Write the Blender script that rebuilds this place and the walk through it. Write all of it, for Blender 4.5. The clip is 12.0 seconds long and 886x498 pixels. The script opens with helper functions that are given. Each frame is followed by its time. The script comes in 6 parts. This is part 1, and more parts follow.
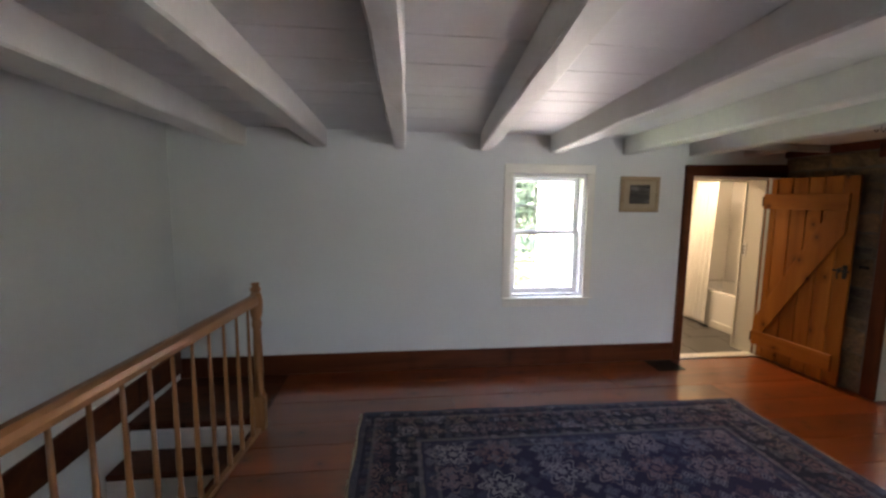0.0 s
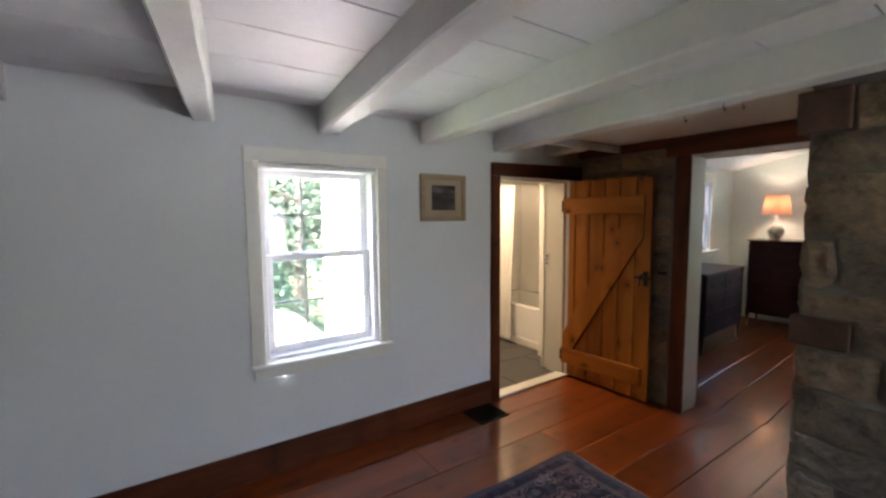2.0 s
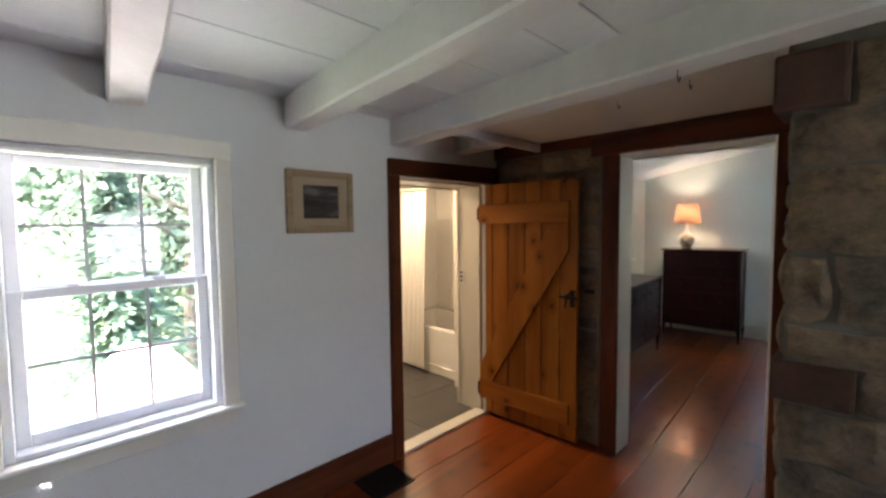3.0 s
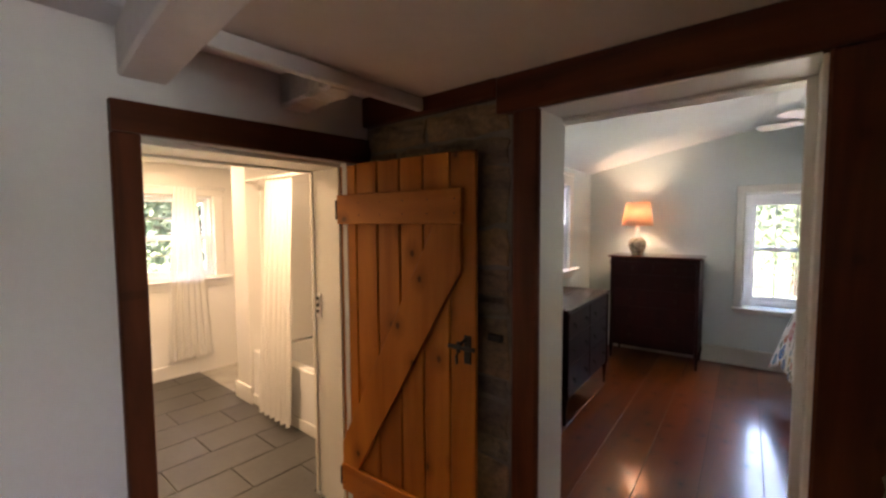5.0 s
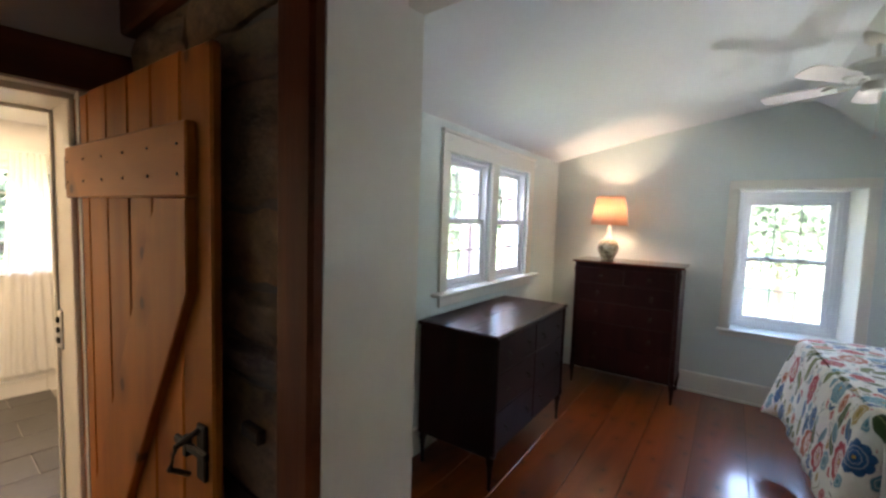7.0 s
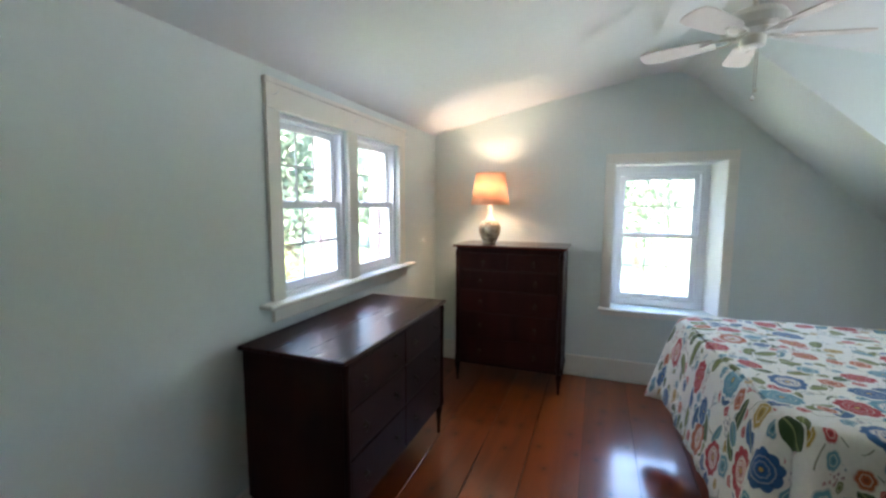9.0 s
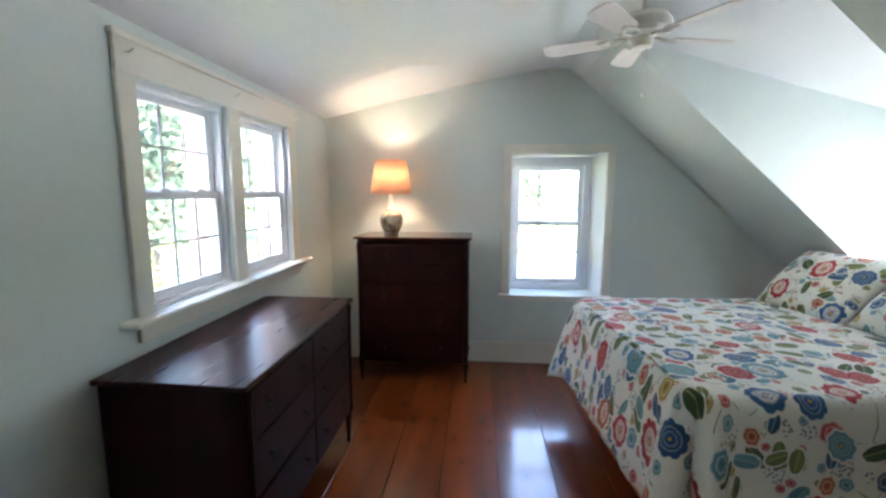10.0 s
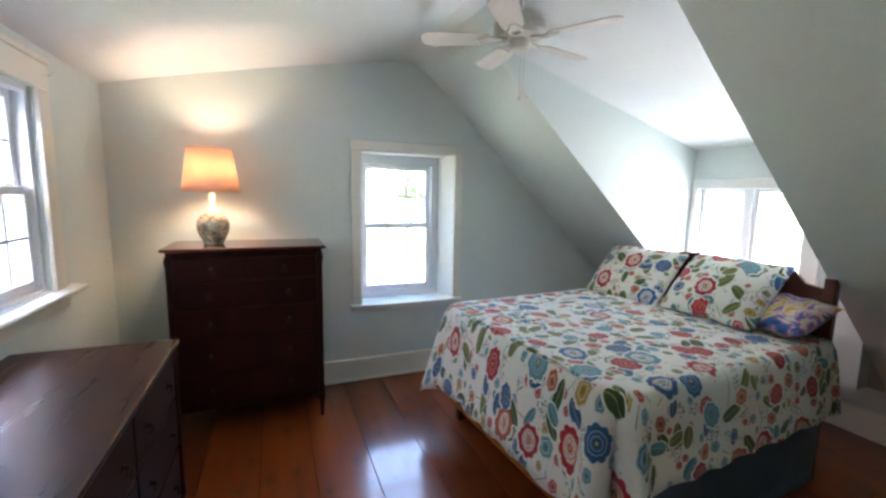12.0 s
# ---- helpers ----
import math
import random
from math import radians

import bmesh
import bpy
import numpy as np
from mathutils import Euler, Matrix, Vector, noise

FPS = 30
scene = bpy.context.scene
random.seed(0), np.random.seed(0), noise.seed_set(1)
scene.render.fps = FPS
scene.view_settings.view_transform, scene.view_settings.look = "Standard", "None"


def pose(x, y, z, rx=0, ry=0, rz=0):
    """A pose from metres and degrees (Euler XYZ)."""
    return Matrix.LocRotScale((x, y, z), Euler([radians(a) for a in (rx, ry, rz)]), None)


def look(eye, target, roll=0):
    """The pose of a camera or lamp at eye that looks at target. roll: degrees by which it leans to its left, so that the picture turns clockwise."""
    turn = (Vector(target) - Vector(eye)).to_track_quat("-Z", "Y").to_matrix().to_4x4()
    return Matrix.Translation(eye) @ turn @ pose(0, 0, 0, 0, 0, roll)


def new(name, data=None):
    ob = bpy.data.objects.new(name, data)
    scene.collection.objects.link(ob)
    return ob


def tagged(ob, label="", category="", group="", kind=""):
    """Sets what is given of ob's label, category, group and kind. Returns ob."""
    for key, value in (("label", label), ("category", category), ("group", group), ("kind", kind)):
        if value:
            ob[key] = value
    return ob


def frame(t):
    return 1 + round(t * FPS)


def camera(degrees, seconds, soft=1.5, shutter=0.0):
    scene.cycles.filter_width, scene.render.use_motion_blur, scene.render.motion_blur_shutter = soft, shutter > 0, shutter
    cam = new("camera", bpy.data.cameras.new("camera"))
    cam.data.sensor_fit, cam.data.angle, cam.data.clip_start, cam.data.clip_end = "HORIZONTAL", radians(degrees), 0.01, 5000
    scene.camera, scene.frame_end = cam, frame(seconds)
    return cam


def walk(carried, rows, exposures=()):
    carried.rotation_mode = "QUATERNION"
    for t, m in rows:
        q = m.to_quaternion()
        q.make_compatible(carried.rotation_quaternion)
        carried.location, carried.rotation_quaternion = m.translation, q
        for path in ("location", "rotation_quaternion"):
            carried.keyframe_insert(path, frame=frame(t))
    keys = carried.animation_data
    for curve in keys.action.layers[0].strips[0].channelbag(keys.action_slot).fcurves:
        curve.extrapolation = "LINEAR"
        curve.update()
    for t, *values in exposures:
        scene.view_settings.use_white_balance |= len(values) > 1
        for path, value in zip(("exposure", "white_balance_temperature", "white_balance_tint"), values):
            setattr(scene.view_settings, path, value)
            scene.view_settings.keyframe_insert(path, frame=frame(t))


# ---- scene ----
cam = camera(93.7, 12.0, soft=2.6)
EXPOSURES = [(0.0, 4.95, 7000, 19), (2.5, 4.95, 6550, 17), (5.0, 4.95, 7400, 26), (6.5, 5.1, 6850, 20), (8.5, 5.22, 6400, 13), (12.0, 5.25, 6600, 17)]
PATH = [
    (0, (0.336, 0.414, 1.605), (0.575, 2.386, 1.373), 0.6),
    (0.5, (0.466, 0.651, 1.59), (0.892, 2.593, 1.373), -0.0),
    (1, (0.538, 1.011, 1.564), (1.232, 2.877, 1.367), -0.3),
    (1.5, (0.737, 1.39, 1.57), (1.662, 3.153, 1.381), -0.4),
    (2, (0.975, 1.657, 1.558), (2.09, 3.309, 1.394), -0.4),
    (2.5, (1.228, 1.902, 1.559), (2.513, 3.428, 1.42), -0.7),
    (3, (1.573, 2.085, 1.555), (2.967, 3.514, 1.434), -0.6),
    (5, (2.81, 2.484, 1.556), (4.346, 3.76, 1.434), -0.3),
    (5.5, (3.096, 2.531, 1.535), (4.647, 3.789, 1.418), 0.4),
    (6, (3.372, 2.574, 1.539), (4.935, 3.815, 1.405), 1.6),
    (6.5, (3.604, 2.596, 1.534), (5.168, 3.834, 1.391), 1.9),
    (8.5, (4.392, 2.661, 1.519), (6.105, 3.677, 1.337), 0.8),
    (9, (4.477, 2.732, 1.518), (6.296, 3.538, 1.306), 0.2),
    (9.5, (4.545, 2.826, 1.513), (6.453, 3.376, 1.272), 0.1),
    (10, (4.586, 2.906, 1.527), (6.548, 3.189, 1.261), 0.2),
    (10.5, (4.662, 2.966, 1.536), (6.643, 3.003, 1.26), 0.1),
    (11, (4.759, 3.08, 1.523), (6.728, 2.852, 1.257), 0.3),
    (11.5, (4.854, 3.177, 1.518), (6.788, 2.733, 1.263), 0.8),
    (12, (4.952, 3.28, 1.525), (6.83, 2.643, 1.27), 1.1),
]
walk(cam, [(t, look(eye, target, roll)) for t, eye, target, roll in PATH], EXPOSURES)

# ---- world, sun and exposure ----
world = bpy.data.worlds.new("sky")
scene.world = world
world.use_nodes = True
wn = world.node_tree.nodes
wl = world.node_tree.links
sky = wn.new("ShaderNodeTexSky")
sky.sky_type, sky.sun_disc = "NISHITA", False
sky.sun_elevation, sky.sun_rotation = radians(47), radians(263)
sky.air_density, sky.dust_density, sky.ozone_density = 1.0, 3.0, 1.0
wl.new(sky.outputs[0], wn["Background"].inputs[0])
wn["Background"].inputs[1].default_value = 0.15
sun = new("sun", bpy.data.lights.new("sun", "SUN"))
sun.data.energy, sun.data.angle, sun.data.color = 2.6, radians(3), (1.0, 0.95, 0.87)
sun.matrix_basis = look((-12, -1.5, 13), (0, 0, 0))

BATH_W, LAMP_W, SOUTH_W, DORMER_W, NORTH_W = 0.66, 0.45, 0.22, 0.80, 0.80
# added lamps standing in for daylight: at an unseen opening behind the start of the walk, low in the dormer, and hidden
# below the landing window as bounce from the sunlit roof
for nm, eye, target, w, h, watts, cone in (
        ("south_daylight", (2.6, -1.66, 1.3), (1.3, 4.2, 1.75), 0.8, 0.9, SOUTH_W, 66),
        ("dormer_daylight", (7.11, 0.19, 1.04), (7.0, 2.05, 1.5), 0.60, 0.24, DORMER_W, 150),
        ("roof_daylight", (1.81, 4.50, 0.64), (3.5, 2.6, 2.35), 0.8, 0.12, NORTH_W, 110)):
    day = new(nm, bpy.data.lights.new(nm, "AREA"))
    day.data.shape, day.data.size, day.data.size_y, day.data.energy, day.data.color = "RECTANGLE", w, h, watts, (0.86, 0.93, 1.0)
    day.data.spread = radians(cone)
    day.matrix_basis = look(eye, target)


# ---- materials ----
class Nodes:
    def __init__(self, name):
        self.mat = bpy.data.materials.new(name)
        self.mat.use_nodes = True
        self.t = self.mat.node_tree
        self.bsdf = self.t.nodes["Principled BSDF"]

    def add(self, kind, operation="", use_clamp=False, data_type="", blend_type="", voronoi_dimensions="", feature=""):
        n = self.t.nodes.new("ShaderNode" + kind)
        if operation:
            n.operation = operation
        if use_clamp:
            n.use_clamp = True
        if data_type:
            n.data_type = data_type
        if blend_type:
            n.blend_type = blend_type
        if voronoi_dimensions:
            n.voronoi_dimensions = voronoi_dimensions
        if feature:
            n.feature = feature
        return n

    def link(self, a, b):
        self.t.links.new(a, b)

    def coords(self, scale=(1, 1, 1), random_shift=0.0, source="Object", rot=(0, 0, 0)):
        tc = self.add("TexCoord")
        mp = self.add("Mapping")
        mp.inputs["Scale"].default_value = scale
        mp.inputs["Rotation"].default_value = rot
        self.link(tc.outputs[source], mp.inputs["Vector"])
        if random_shift:
            oi = self.add("ObjectInfo")
            ml = self.math("MULTIPLY", oi.outputs["Random"], random_shift)
            cb = self.add("CombineXYZ")
            for i in range(3):
                self.link(ml, cb.inputs[i])
            self.link(cb.outputs[0], mp.inputs["Location"])
        return mp.outputs[0]

    def math(self, op, a, b=0.0, clamp=False):
        n = self.add("Math", operation=op, use_clamp=clamp)
        for i, v in enumerate((a, b)):
            if isinstance(v, (int, float)):
                n.inputs[i].default_value = v
            else:
                self.link(v, n.inputs[i])
        return n.outputs[0]

    def noise(self, vec, scale, detail=4.0, rough=0.55, distort=0.0):
        n = self.add("TexNoise")
        n.inputs["Scale"].default_value, n.inputs["Detail"].default_value = scale, detail
        n.inputs["Roughness"].default_value, n.inputs["Distortion"].default_value = rough, distort
        self.link(vec, n.inputs["Vector"])
        return n.outputs["Fac"]

    def ramp(self, fac, stops):
        n = self.add("ValToRGB")
        el = n.color_ramp.elements
        while len(el) < len(stops):
            el.new(0.5)
        for e, (p, c) in zip(el, stops):
            e.position = p
            e.color = (*c, 1) if len(c) == 3 else c
        self.link(fac, n.inputs[0])
        return n.outputs["Color"]

    def mix(self, fac, a, b, blend="MIX"):
        n = self.add("Mix", data_type="RGBA", blend_type=blend)
        for i, v in ((0, fac), (6, a), (7, b)):
            if isinstance(v, (int, float)):
                n.inputs[i].default_value = v
            elif isinstance(v, tuple):
                n.inputs[i].default_value = (*v, 1)
            else:
                self.link(v, n.inputs[i])
        return n.outputs[2]

    def bump(self, height, strength, distance=0.01):
        n = self.add("Bump")
        n.inputs["Strength"].default_value, n.inputs["Distance"].default_value = strength, distance
        self.link(height, n.inputs["Height"])
        self.link(n.outputs[0], self.bsdf.inputs["Normal"])

    def set(self, **values):
        for k, v in values.items():
            s = self.bsdf.inputs[k.replace("_", " ")]
            if isinstance(v, (int, float, tuple)):
                s.default_value = (*v, 1) if isinstance(v, tuple) and len(v) == 3 else v
            else:
                self.link(v, s)
        return self


def surface(name, c1, c2, big=1.5, fine=40.0, rough=0.6, bump=0.1, metal=0.0, shift=0.0, spec=0.5):
    """Paint, plaster or cloth: two scales of variation and a fine relief."""
    m = Nodes(name)
    v = m.coords(random_shift=shift)
    a = m.noise(v, big, 3)
    b = m.noise(v, fine, 3)
    f = m.math("ADD", m.math("MULTIPLY", a, 0.7), m.math("MULTIPLY", b, 0.3))
    col = m.ramp(f, [(0.3, c1), (0.7, c2)])
    r = m.math("ADD", m.math("MULTIPLY", a, 0.16), rough - 0.08)
    m.set(Base_Color=col, Roughness=r, Metallic=metal, Specular_IOR_Level=spec)
    if bump:
        m.bump(m.math("ADD", b, m.math("MULTIPLY", a, 1.5)), bump, 0.006)
    return m.mat


def wood(name, dark, light, axis=0, rough=0.35, knots=0.0, bump=0.12, coat=0.0, tone=0.35, grain=9.0, source="Object"):
    """Boards with grain along one axis, knots, and a tone of its own for each piece."""
    m = Nodes(name)
    sc = [grain, grain, grain]
    sc[axis] = grain * 0.09
    v = m.coords(tuple(sc), 37.0, source)
    g1 = m.noise(v, 1.0, 3, 0.5, 1.0)
    g2 = m.noise(v, 6.0, 4, 0.7, 0.4)
    g = m.math("ADD", m.math("MULTIPLY", g1, 0.8), m.math("MULTIPLY", g2, 0.2))
    col = m.ramp(g, [(0.25, dark), (0.5, tuple(0.5 * (a + b) for a, b in zip(dark, light))), (0.75, light)])
    if knots:
        across = {0: 1, 1: 2, 2: 1}[axis]
        kp = m.add("SeparateXYZ")
        m.link(m.coords((1, 1, 1), 53.0, source), kp.inputs[0])
        kc = m.add("CombineXYZ")
        m.link(m.math("MULTIPLY", kp.outputs[axis], 4.2), kc.inputs[0])
        m.link(m.math("MULTIPLY", kp.outputs[across], 5.6), kc.inputs[1])
        kn = m.add("TexVoronoi", voronoi_dimensions="2D")
        kn.inputs["Scale"].default_value = 1.0
        m.link(kc.outputs[0], kn.inputs["Vector"])
        kr = m.add("SeparateColor")
        m.link(kn.outputs["Color"], kr.inputs[0])
        near = m.math("ADD", kn.outputs["Distance"], m.math("MULTIPLY", m.math("SUBTRACT", g2, 0.5), 0.05))
        some = m.math("MULTIPLY", m.math("LESS_THAN", kr.outputs[0], 0.45), knots)
        halo = m.ramp(near, [(0.05, (1, 1, 1)), (0.32, (0, 0, 0))])
        core = m.ramp(near, [(0.045, (1, 1, 1)), (0.085, (0, 0, 0))])
        col = m.mix(m.math("MULTIPLY", m.math("MULTIPLY", halo, some), 0.6), col, tuple(0.55 * a for a in dark))
        col = m.mix(m.math("MULTIPLY", m.math("MULTIPLY", core, some), 0.8), col, tuple(0.2 * a for a in dark))
    oi = m.add("ObjectInfo")
    tone_f = m.math("ADD", m.math("MULTIPLY", oi.outputs["Random"], tone), 1.0 - tone * 0.6)
    cc = m.add("CombineColor")
    for i in range(3):
        m.link(tone_f, cc.inputs[i])
    col = m.mix(1.0, col, cc.outputs[0], "MULTIPLY")
    m.set(Base_Color=col, Roughness=m.math("ADD", m.math("MULTIPLY", g2, 0.06), rough - 0.03), Coat_Weight=coat, Coat_Roughness=0.12)
    if bump:
        m.bump(g2, bump, 0.004)
    return m.mat


M_HALL = surface("white_plaster", (0.66, 0.68, 0.67), (0.72, 0.74, 0.73), 1.1, 30, 0.75, 0.12)
M_MINT = surface("pale_mint_plaster", (0.62, 0.685, 0.66), (0.67, 0.735, 0.71), 0.9, 30, 0.7, 0.12)
M_BCEIL = surface("white_ceiling_plaster", (0.70, 0.72, 0.72), (0.76, 0.78, 0.78), 1.0, 22, 0.75, 0.12)
M_TAN = surface("old_cream_plaster", (0.60, 0.55, 0.48), (0.68, 0.63, 0.56), 1.4, 18, 0.8, 0.25)
M_BATHW = surface("warm_white_paint", (0.74, 0.72, 0.68), (0.78, 0.76, 0.72), 1.2, 30, 0.6, 0.06)
M_BEAM = surface("white_painted_timber", (0.62, 0.61, 0.59), (0.74, 0.73, 0.71), 2.2, 26, 0.5, 0.3)
M_CEILB = surface("white_painted_boards", (0.62, 0.62, 0.63), (0.72, 0.72, 0.73), 1.6, 26, 0.5, 0.15)
M_TRIM = surface("cream_gloss_paint", (0.72, 0.70, 0.63), (0.78, 0.76, 0.69), 2.0, 40, 0.4, 0.05)
M_VINYL = surface("white_vinyl", (0.78, 0.79, 0.82), (0.82, 0.83, 0.86), 3.0, 60, 0.35, 0.02)
M_WHITE = surface("white_satin_paint", (0.76, 0.76, 0.74), (0.81, 0.81, 0.79), 2.0, 40, 0.4, 0.05)
M_CERAM = surface("white_glazed_ceramic", (0.8, 0.79, 0.77), (0.84, 0.83, 0.81), 2.0, 50, 0.15, 0.0)
M_FLOOR = wood("red_pine_planks", (0.115, 0.018, 0.0025), (0.31, 0.064, 0.009), 0, 0.30, 0.55, 0.03, 1.0, 0.34, 4.0)
M_DARKW = wood("dark_stained_timber", (0.045, 0.011, 0.004), (0.16, 0.042, 0.014), 2, 0.5, 0.3, 0.25, 0.0, 0.3, 8.0)
M_DARKH = wood("dark_stained_beam", (0.045, 0.011, 0.004), (0.16, 0.042, 0.014), 1, 0.5, 0.3, 0.25, 0.0, 0.3, 8.0)
M_DARKX = wood("dark_stained_board", (0.045, 0.012, 0.006), (0.15, 0.042, 0.015), 0, 0.4, 0.6, 0.2, 0.0, 0.3, 7.0)
M_PINE = wood("knotty_pine", (0.24, 0.066, 0.008), (0.55, 0.20, 0.028), 2, 0.45, 0.95, 0.12, 0.0, 0.35, 5.0)
M_PINEY = wood("knotty_pine_rail", (0.24, 0.066, 0.008), (0.55, 0.20, 0.028), 1, 0.42, 0.95, 0.1, 0.0, 0.2, 5.0)
M_OAK = wood("varnished_oak", (0.20, 0.075, 0.022), (0.38, 0.17, 0.06), 2, 0.35, 0.0, 0.12, 0.2, 0.2, 14.0)
M_OAKY = wood("varnished_oak_rail", (0.20, 0.075, 0.022), (0.38, 0.17, 0.06), 1, 0.35, 0.0, 0.12, 0.2, 0.1, 14.0)
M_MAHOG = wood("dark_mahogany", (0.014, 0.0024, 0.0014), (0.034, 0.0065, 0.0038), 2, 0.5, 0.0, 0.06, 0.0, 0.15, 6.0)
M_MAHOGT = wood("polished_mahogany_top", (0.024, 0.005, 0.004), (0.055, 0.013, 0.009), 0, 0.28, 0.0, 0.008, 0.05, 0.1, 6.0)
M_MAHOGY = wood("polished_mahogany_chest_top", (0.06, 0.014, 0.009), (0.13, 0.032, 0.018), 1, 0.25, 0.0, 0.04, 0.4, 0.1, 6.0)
for dull in (M_MAHOG, M_DARKW, M_DARKH, M_DARKX, M_PINE, M_PINEY):
    dull.node_tree.nodes["Principled BSDF"].inputs["Specular IOR Level"].default_value = 0.14
M_MAHOGT.node_tree.nodes["Principled BSDF"].inputs["Specular IOR Level"].default_value = 0.2
M_FLOOR.node_tree.nodes["Principled BSDF"].inputs["Specular IOR Level"].default_value = 0.45
M_OLDT = surface("old_blackened_timber", (0.04, 0.016, 0.009), (0.10, 0.042, 0.024), 5, 50, 0.8, 0.5)
M_IRON = surface("black_iron", (0.012, 0.011, 0.010), (0.03, 0.028, 0.026), 8, 90, 0.5, 0.3, 0.6)
M_BRASS = surface("tarnished_brass", (0.022, 0.014, 0.009), (0.055, 0.038, 0.024), 20, 90, 0.45, 0.1, 0.9)
M_CHROME = surface("chrome", (0.6, 0.6, 0.6), (0.7, 0.7, 0.7), 5, 60, 0.2, 0.0, 1.0)
M_CORD = surface("grey_twine", (0.5, 0.48, 0.44), (0.6, 0.58, 0.54), 20, 90, 0.7, 0.0)
M_SKIRT = surface("slate_blue_cloth", (0.045, 0.068, 0.09), (0.075, 0.105, 0.135), 4, 120, 0.9, 0.3)
M_MATT = surface("white_ticking", (0.7, 0.7, 0.68), (0.76, 0.76, 0.74), 4, 90, 0.9, 0.2)
M_PICF = wood("pale_picture_moulding", (0.24, 0.16, 0.09), (0.36, 0.26, 0.15), 0, 0.5, 0.0, 0.1, 0.0, 0.1, 20.0)
M_MAT = surface("tan_mat_board", (0.36, 0.28, 0.18), (0.42, 0.33, 0.22), 6, 90, 0.85, 0.05)
M_GROUT = surface("pale_grout", (0.30, 0.28, 0.25), (0.40, 0.38, 0.34), 6, 90, 0.9, 0.2)
M_TILE = surface("slate_grey_tile", (0.046, 0.043, 0.041), (0.082, 0.078, 0.075), 3, 30, 0.4, 0.15, 0, 11.0)
M_MORTAR = surface("lime_mortar", (0.15, 0.13, 0.108), (0.25, 0.22, 0.18), 6, 50, 0.95, 0.8)
M_PAPER = surface("white_paper", (0.8, 0.79, 0.77), (0.85, 0.84, 0.82), 6, 90, 0.9, 0.1)
M_FAN = surface("antique_white_enamel", (0.62, 0.60, 0.54), (0.68, 0.66, 0.60), 4, 60, 0.4, 0.02)
M_BLADE = wood("whitewashed_blade", (0.55, 0.50, 0.46), (0.66, 0.61, 0.57), 0, 0.5, 0.0, 0.05, 0.0, 0.05, 12.0)
M_SIDING = surface("white_clapboard_paint", (0.72, 0.72, 0.71), (0.8, 0.8, 0.79), 1, 20, 0.6, 0.1)
M_SASHSIDE = surface("mauve_sash_shade", (0.30, 0.22, 0.25), (0.38, 0.29, 0.31), 3, 40, 0.8, 0.3)
M_SHINGLE = surface("rosy_grey_shingle", (0.24, 0.19, 0.20), (0.34, 0.28, 0.29), 3, 50, 0.9, 0.6)
M_GRASS = surface("mown_grass", (0.085, 0.115, 0.045), (0.15, 0.20, 0.08), 0.3, 12, 0.95, 0.8)
M_GRAVEL = surface("pale_gravel", (0.42, 0.40, 0.37), (0.58, 0.56, 0.52), 0.6, 30, 0.95, 0.6)
M_BARS = surface("grey_window_bar", (0.34, 0.34, 0.37), (0.42, 0.42, 0.45), 4, 60, 0.4, 0.0)
M_BARK = surface("grey_bark", (0.06, 0.05, 0.04), (0.15, 0.12, 0.10), 3, 20, 0.95, 1.0)


def stone_material():
    m = Nodes("fieldstone")
    v = m.coords((1, 1, 1.4), 29.0)
    a, b, c = m.noise(v, 5.0, 8, 0.7, 0.8), m.noise(v, 34.0, 6, 0.75), m.noise(v, 1.6, 3)
    oi = m.add("ObjectInfo")
    tint = m.ramp(oi.outputs["Random"], [(0.0, (0.165, 0.125, 0.088)), (0.3, (0.27, 0.19, 0.115)), (0.55, (0.205, 0.165, 0.125)), (0.8, (0.31, 0.215, 0.128)), (1.0, (0.13, 0.113, 0.10))])
    spots = m.ramp(m.math("ADD", m.math("MULTIPLY", a, 0.65), m.math("MULTIPLY", b, 0.35)), [(0.34, (0.28, 0.26, 0.25)), (0.48, (0.85, 0.83, 0.8)), (0.58, (1.25, 1.18, 1.05)), (0.72, (2.0, 1.85, 1.6))])
    col = m.mix(1.0, tint, spots, "MULTIPLY")
    m.set(Base_Color=col, Roughness=m.math("ADD", m.math("MULTIPLY", c, 0.2), 0.72))
    m.bump(m.math("ADD", a, m.math("MULTIPLY", b, 0.5)), 1.0, 0.03)
    return m.mat


M_STONE = stone_material()


def glass_material():
    m = Nodes("window_glass")
    m.t.nodes.remove(m.bsdf)
    out = m.t.nodes["Material Output"]
    tr, gl, fr, mx = m.add("BsdfTransparent"), m.add("BsdfGlossy"), m.add("LayerWeight"), m.add("MixShader")
    tr.inputs[0].default_value = (0.98, 0.985, 0.985, 1)
    gl.inputs["Roughness"].default_value = 0.02
    gloss = m.math("ADD", m.math("MULTIPLY", m.math("POWER", fr.outputs["Facing"], 5.0), 0.5), 0.025)
    m.link(gloss, mx.inputs[0])
    m.link(tr.outputs[0], mx.inputs[1])
    m.link(gl.outputs[0], mx.inputs[2])
    m.link(mx.outputs[0], out.inputs["Surface"])
    return m.mat


M_GLASS = glass_material()


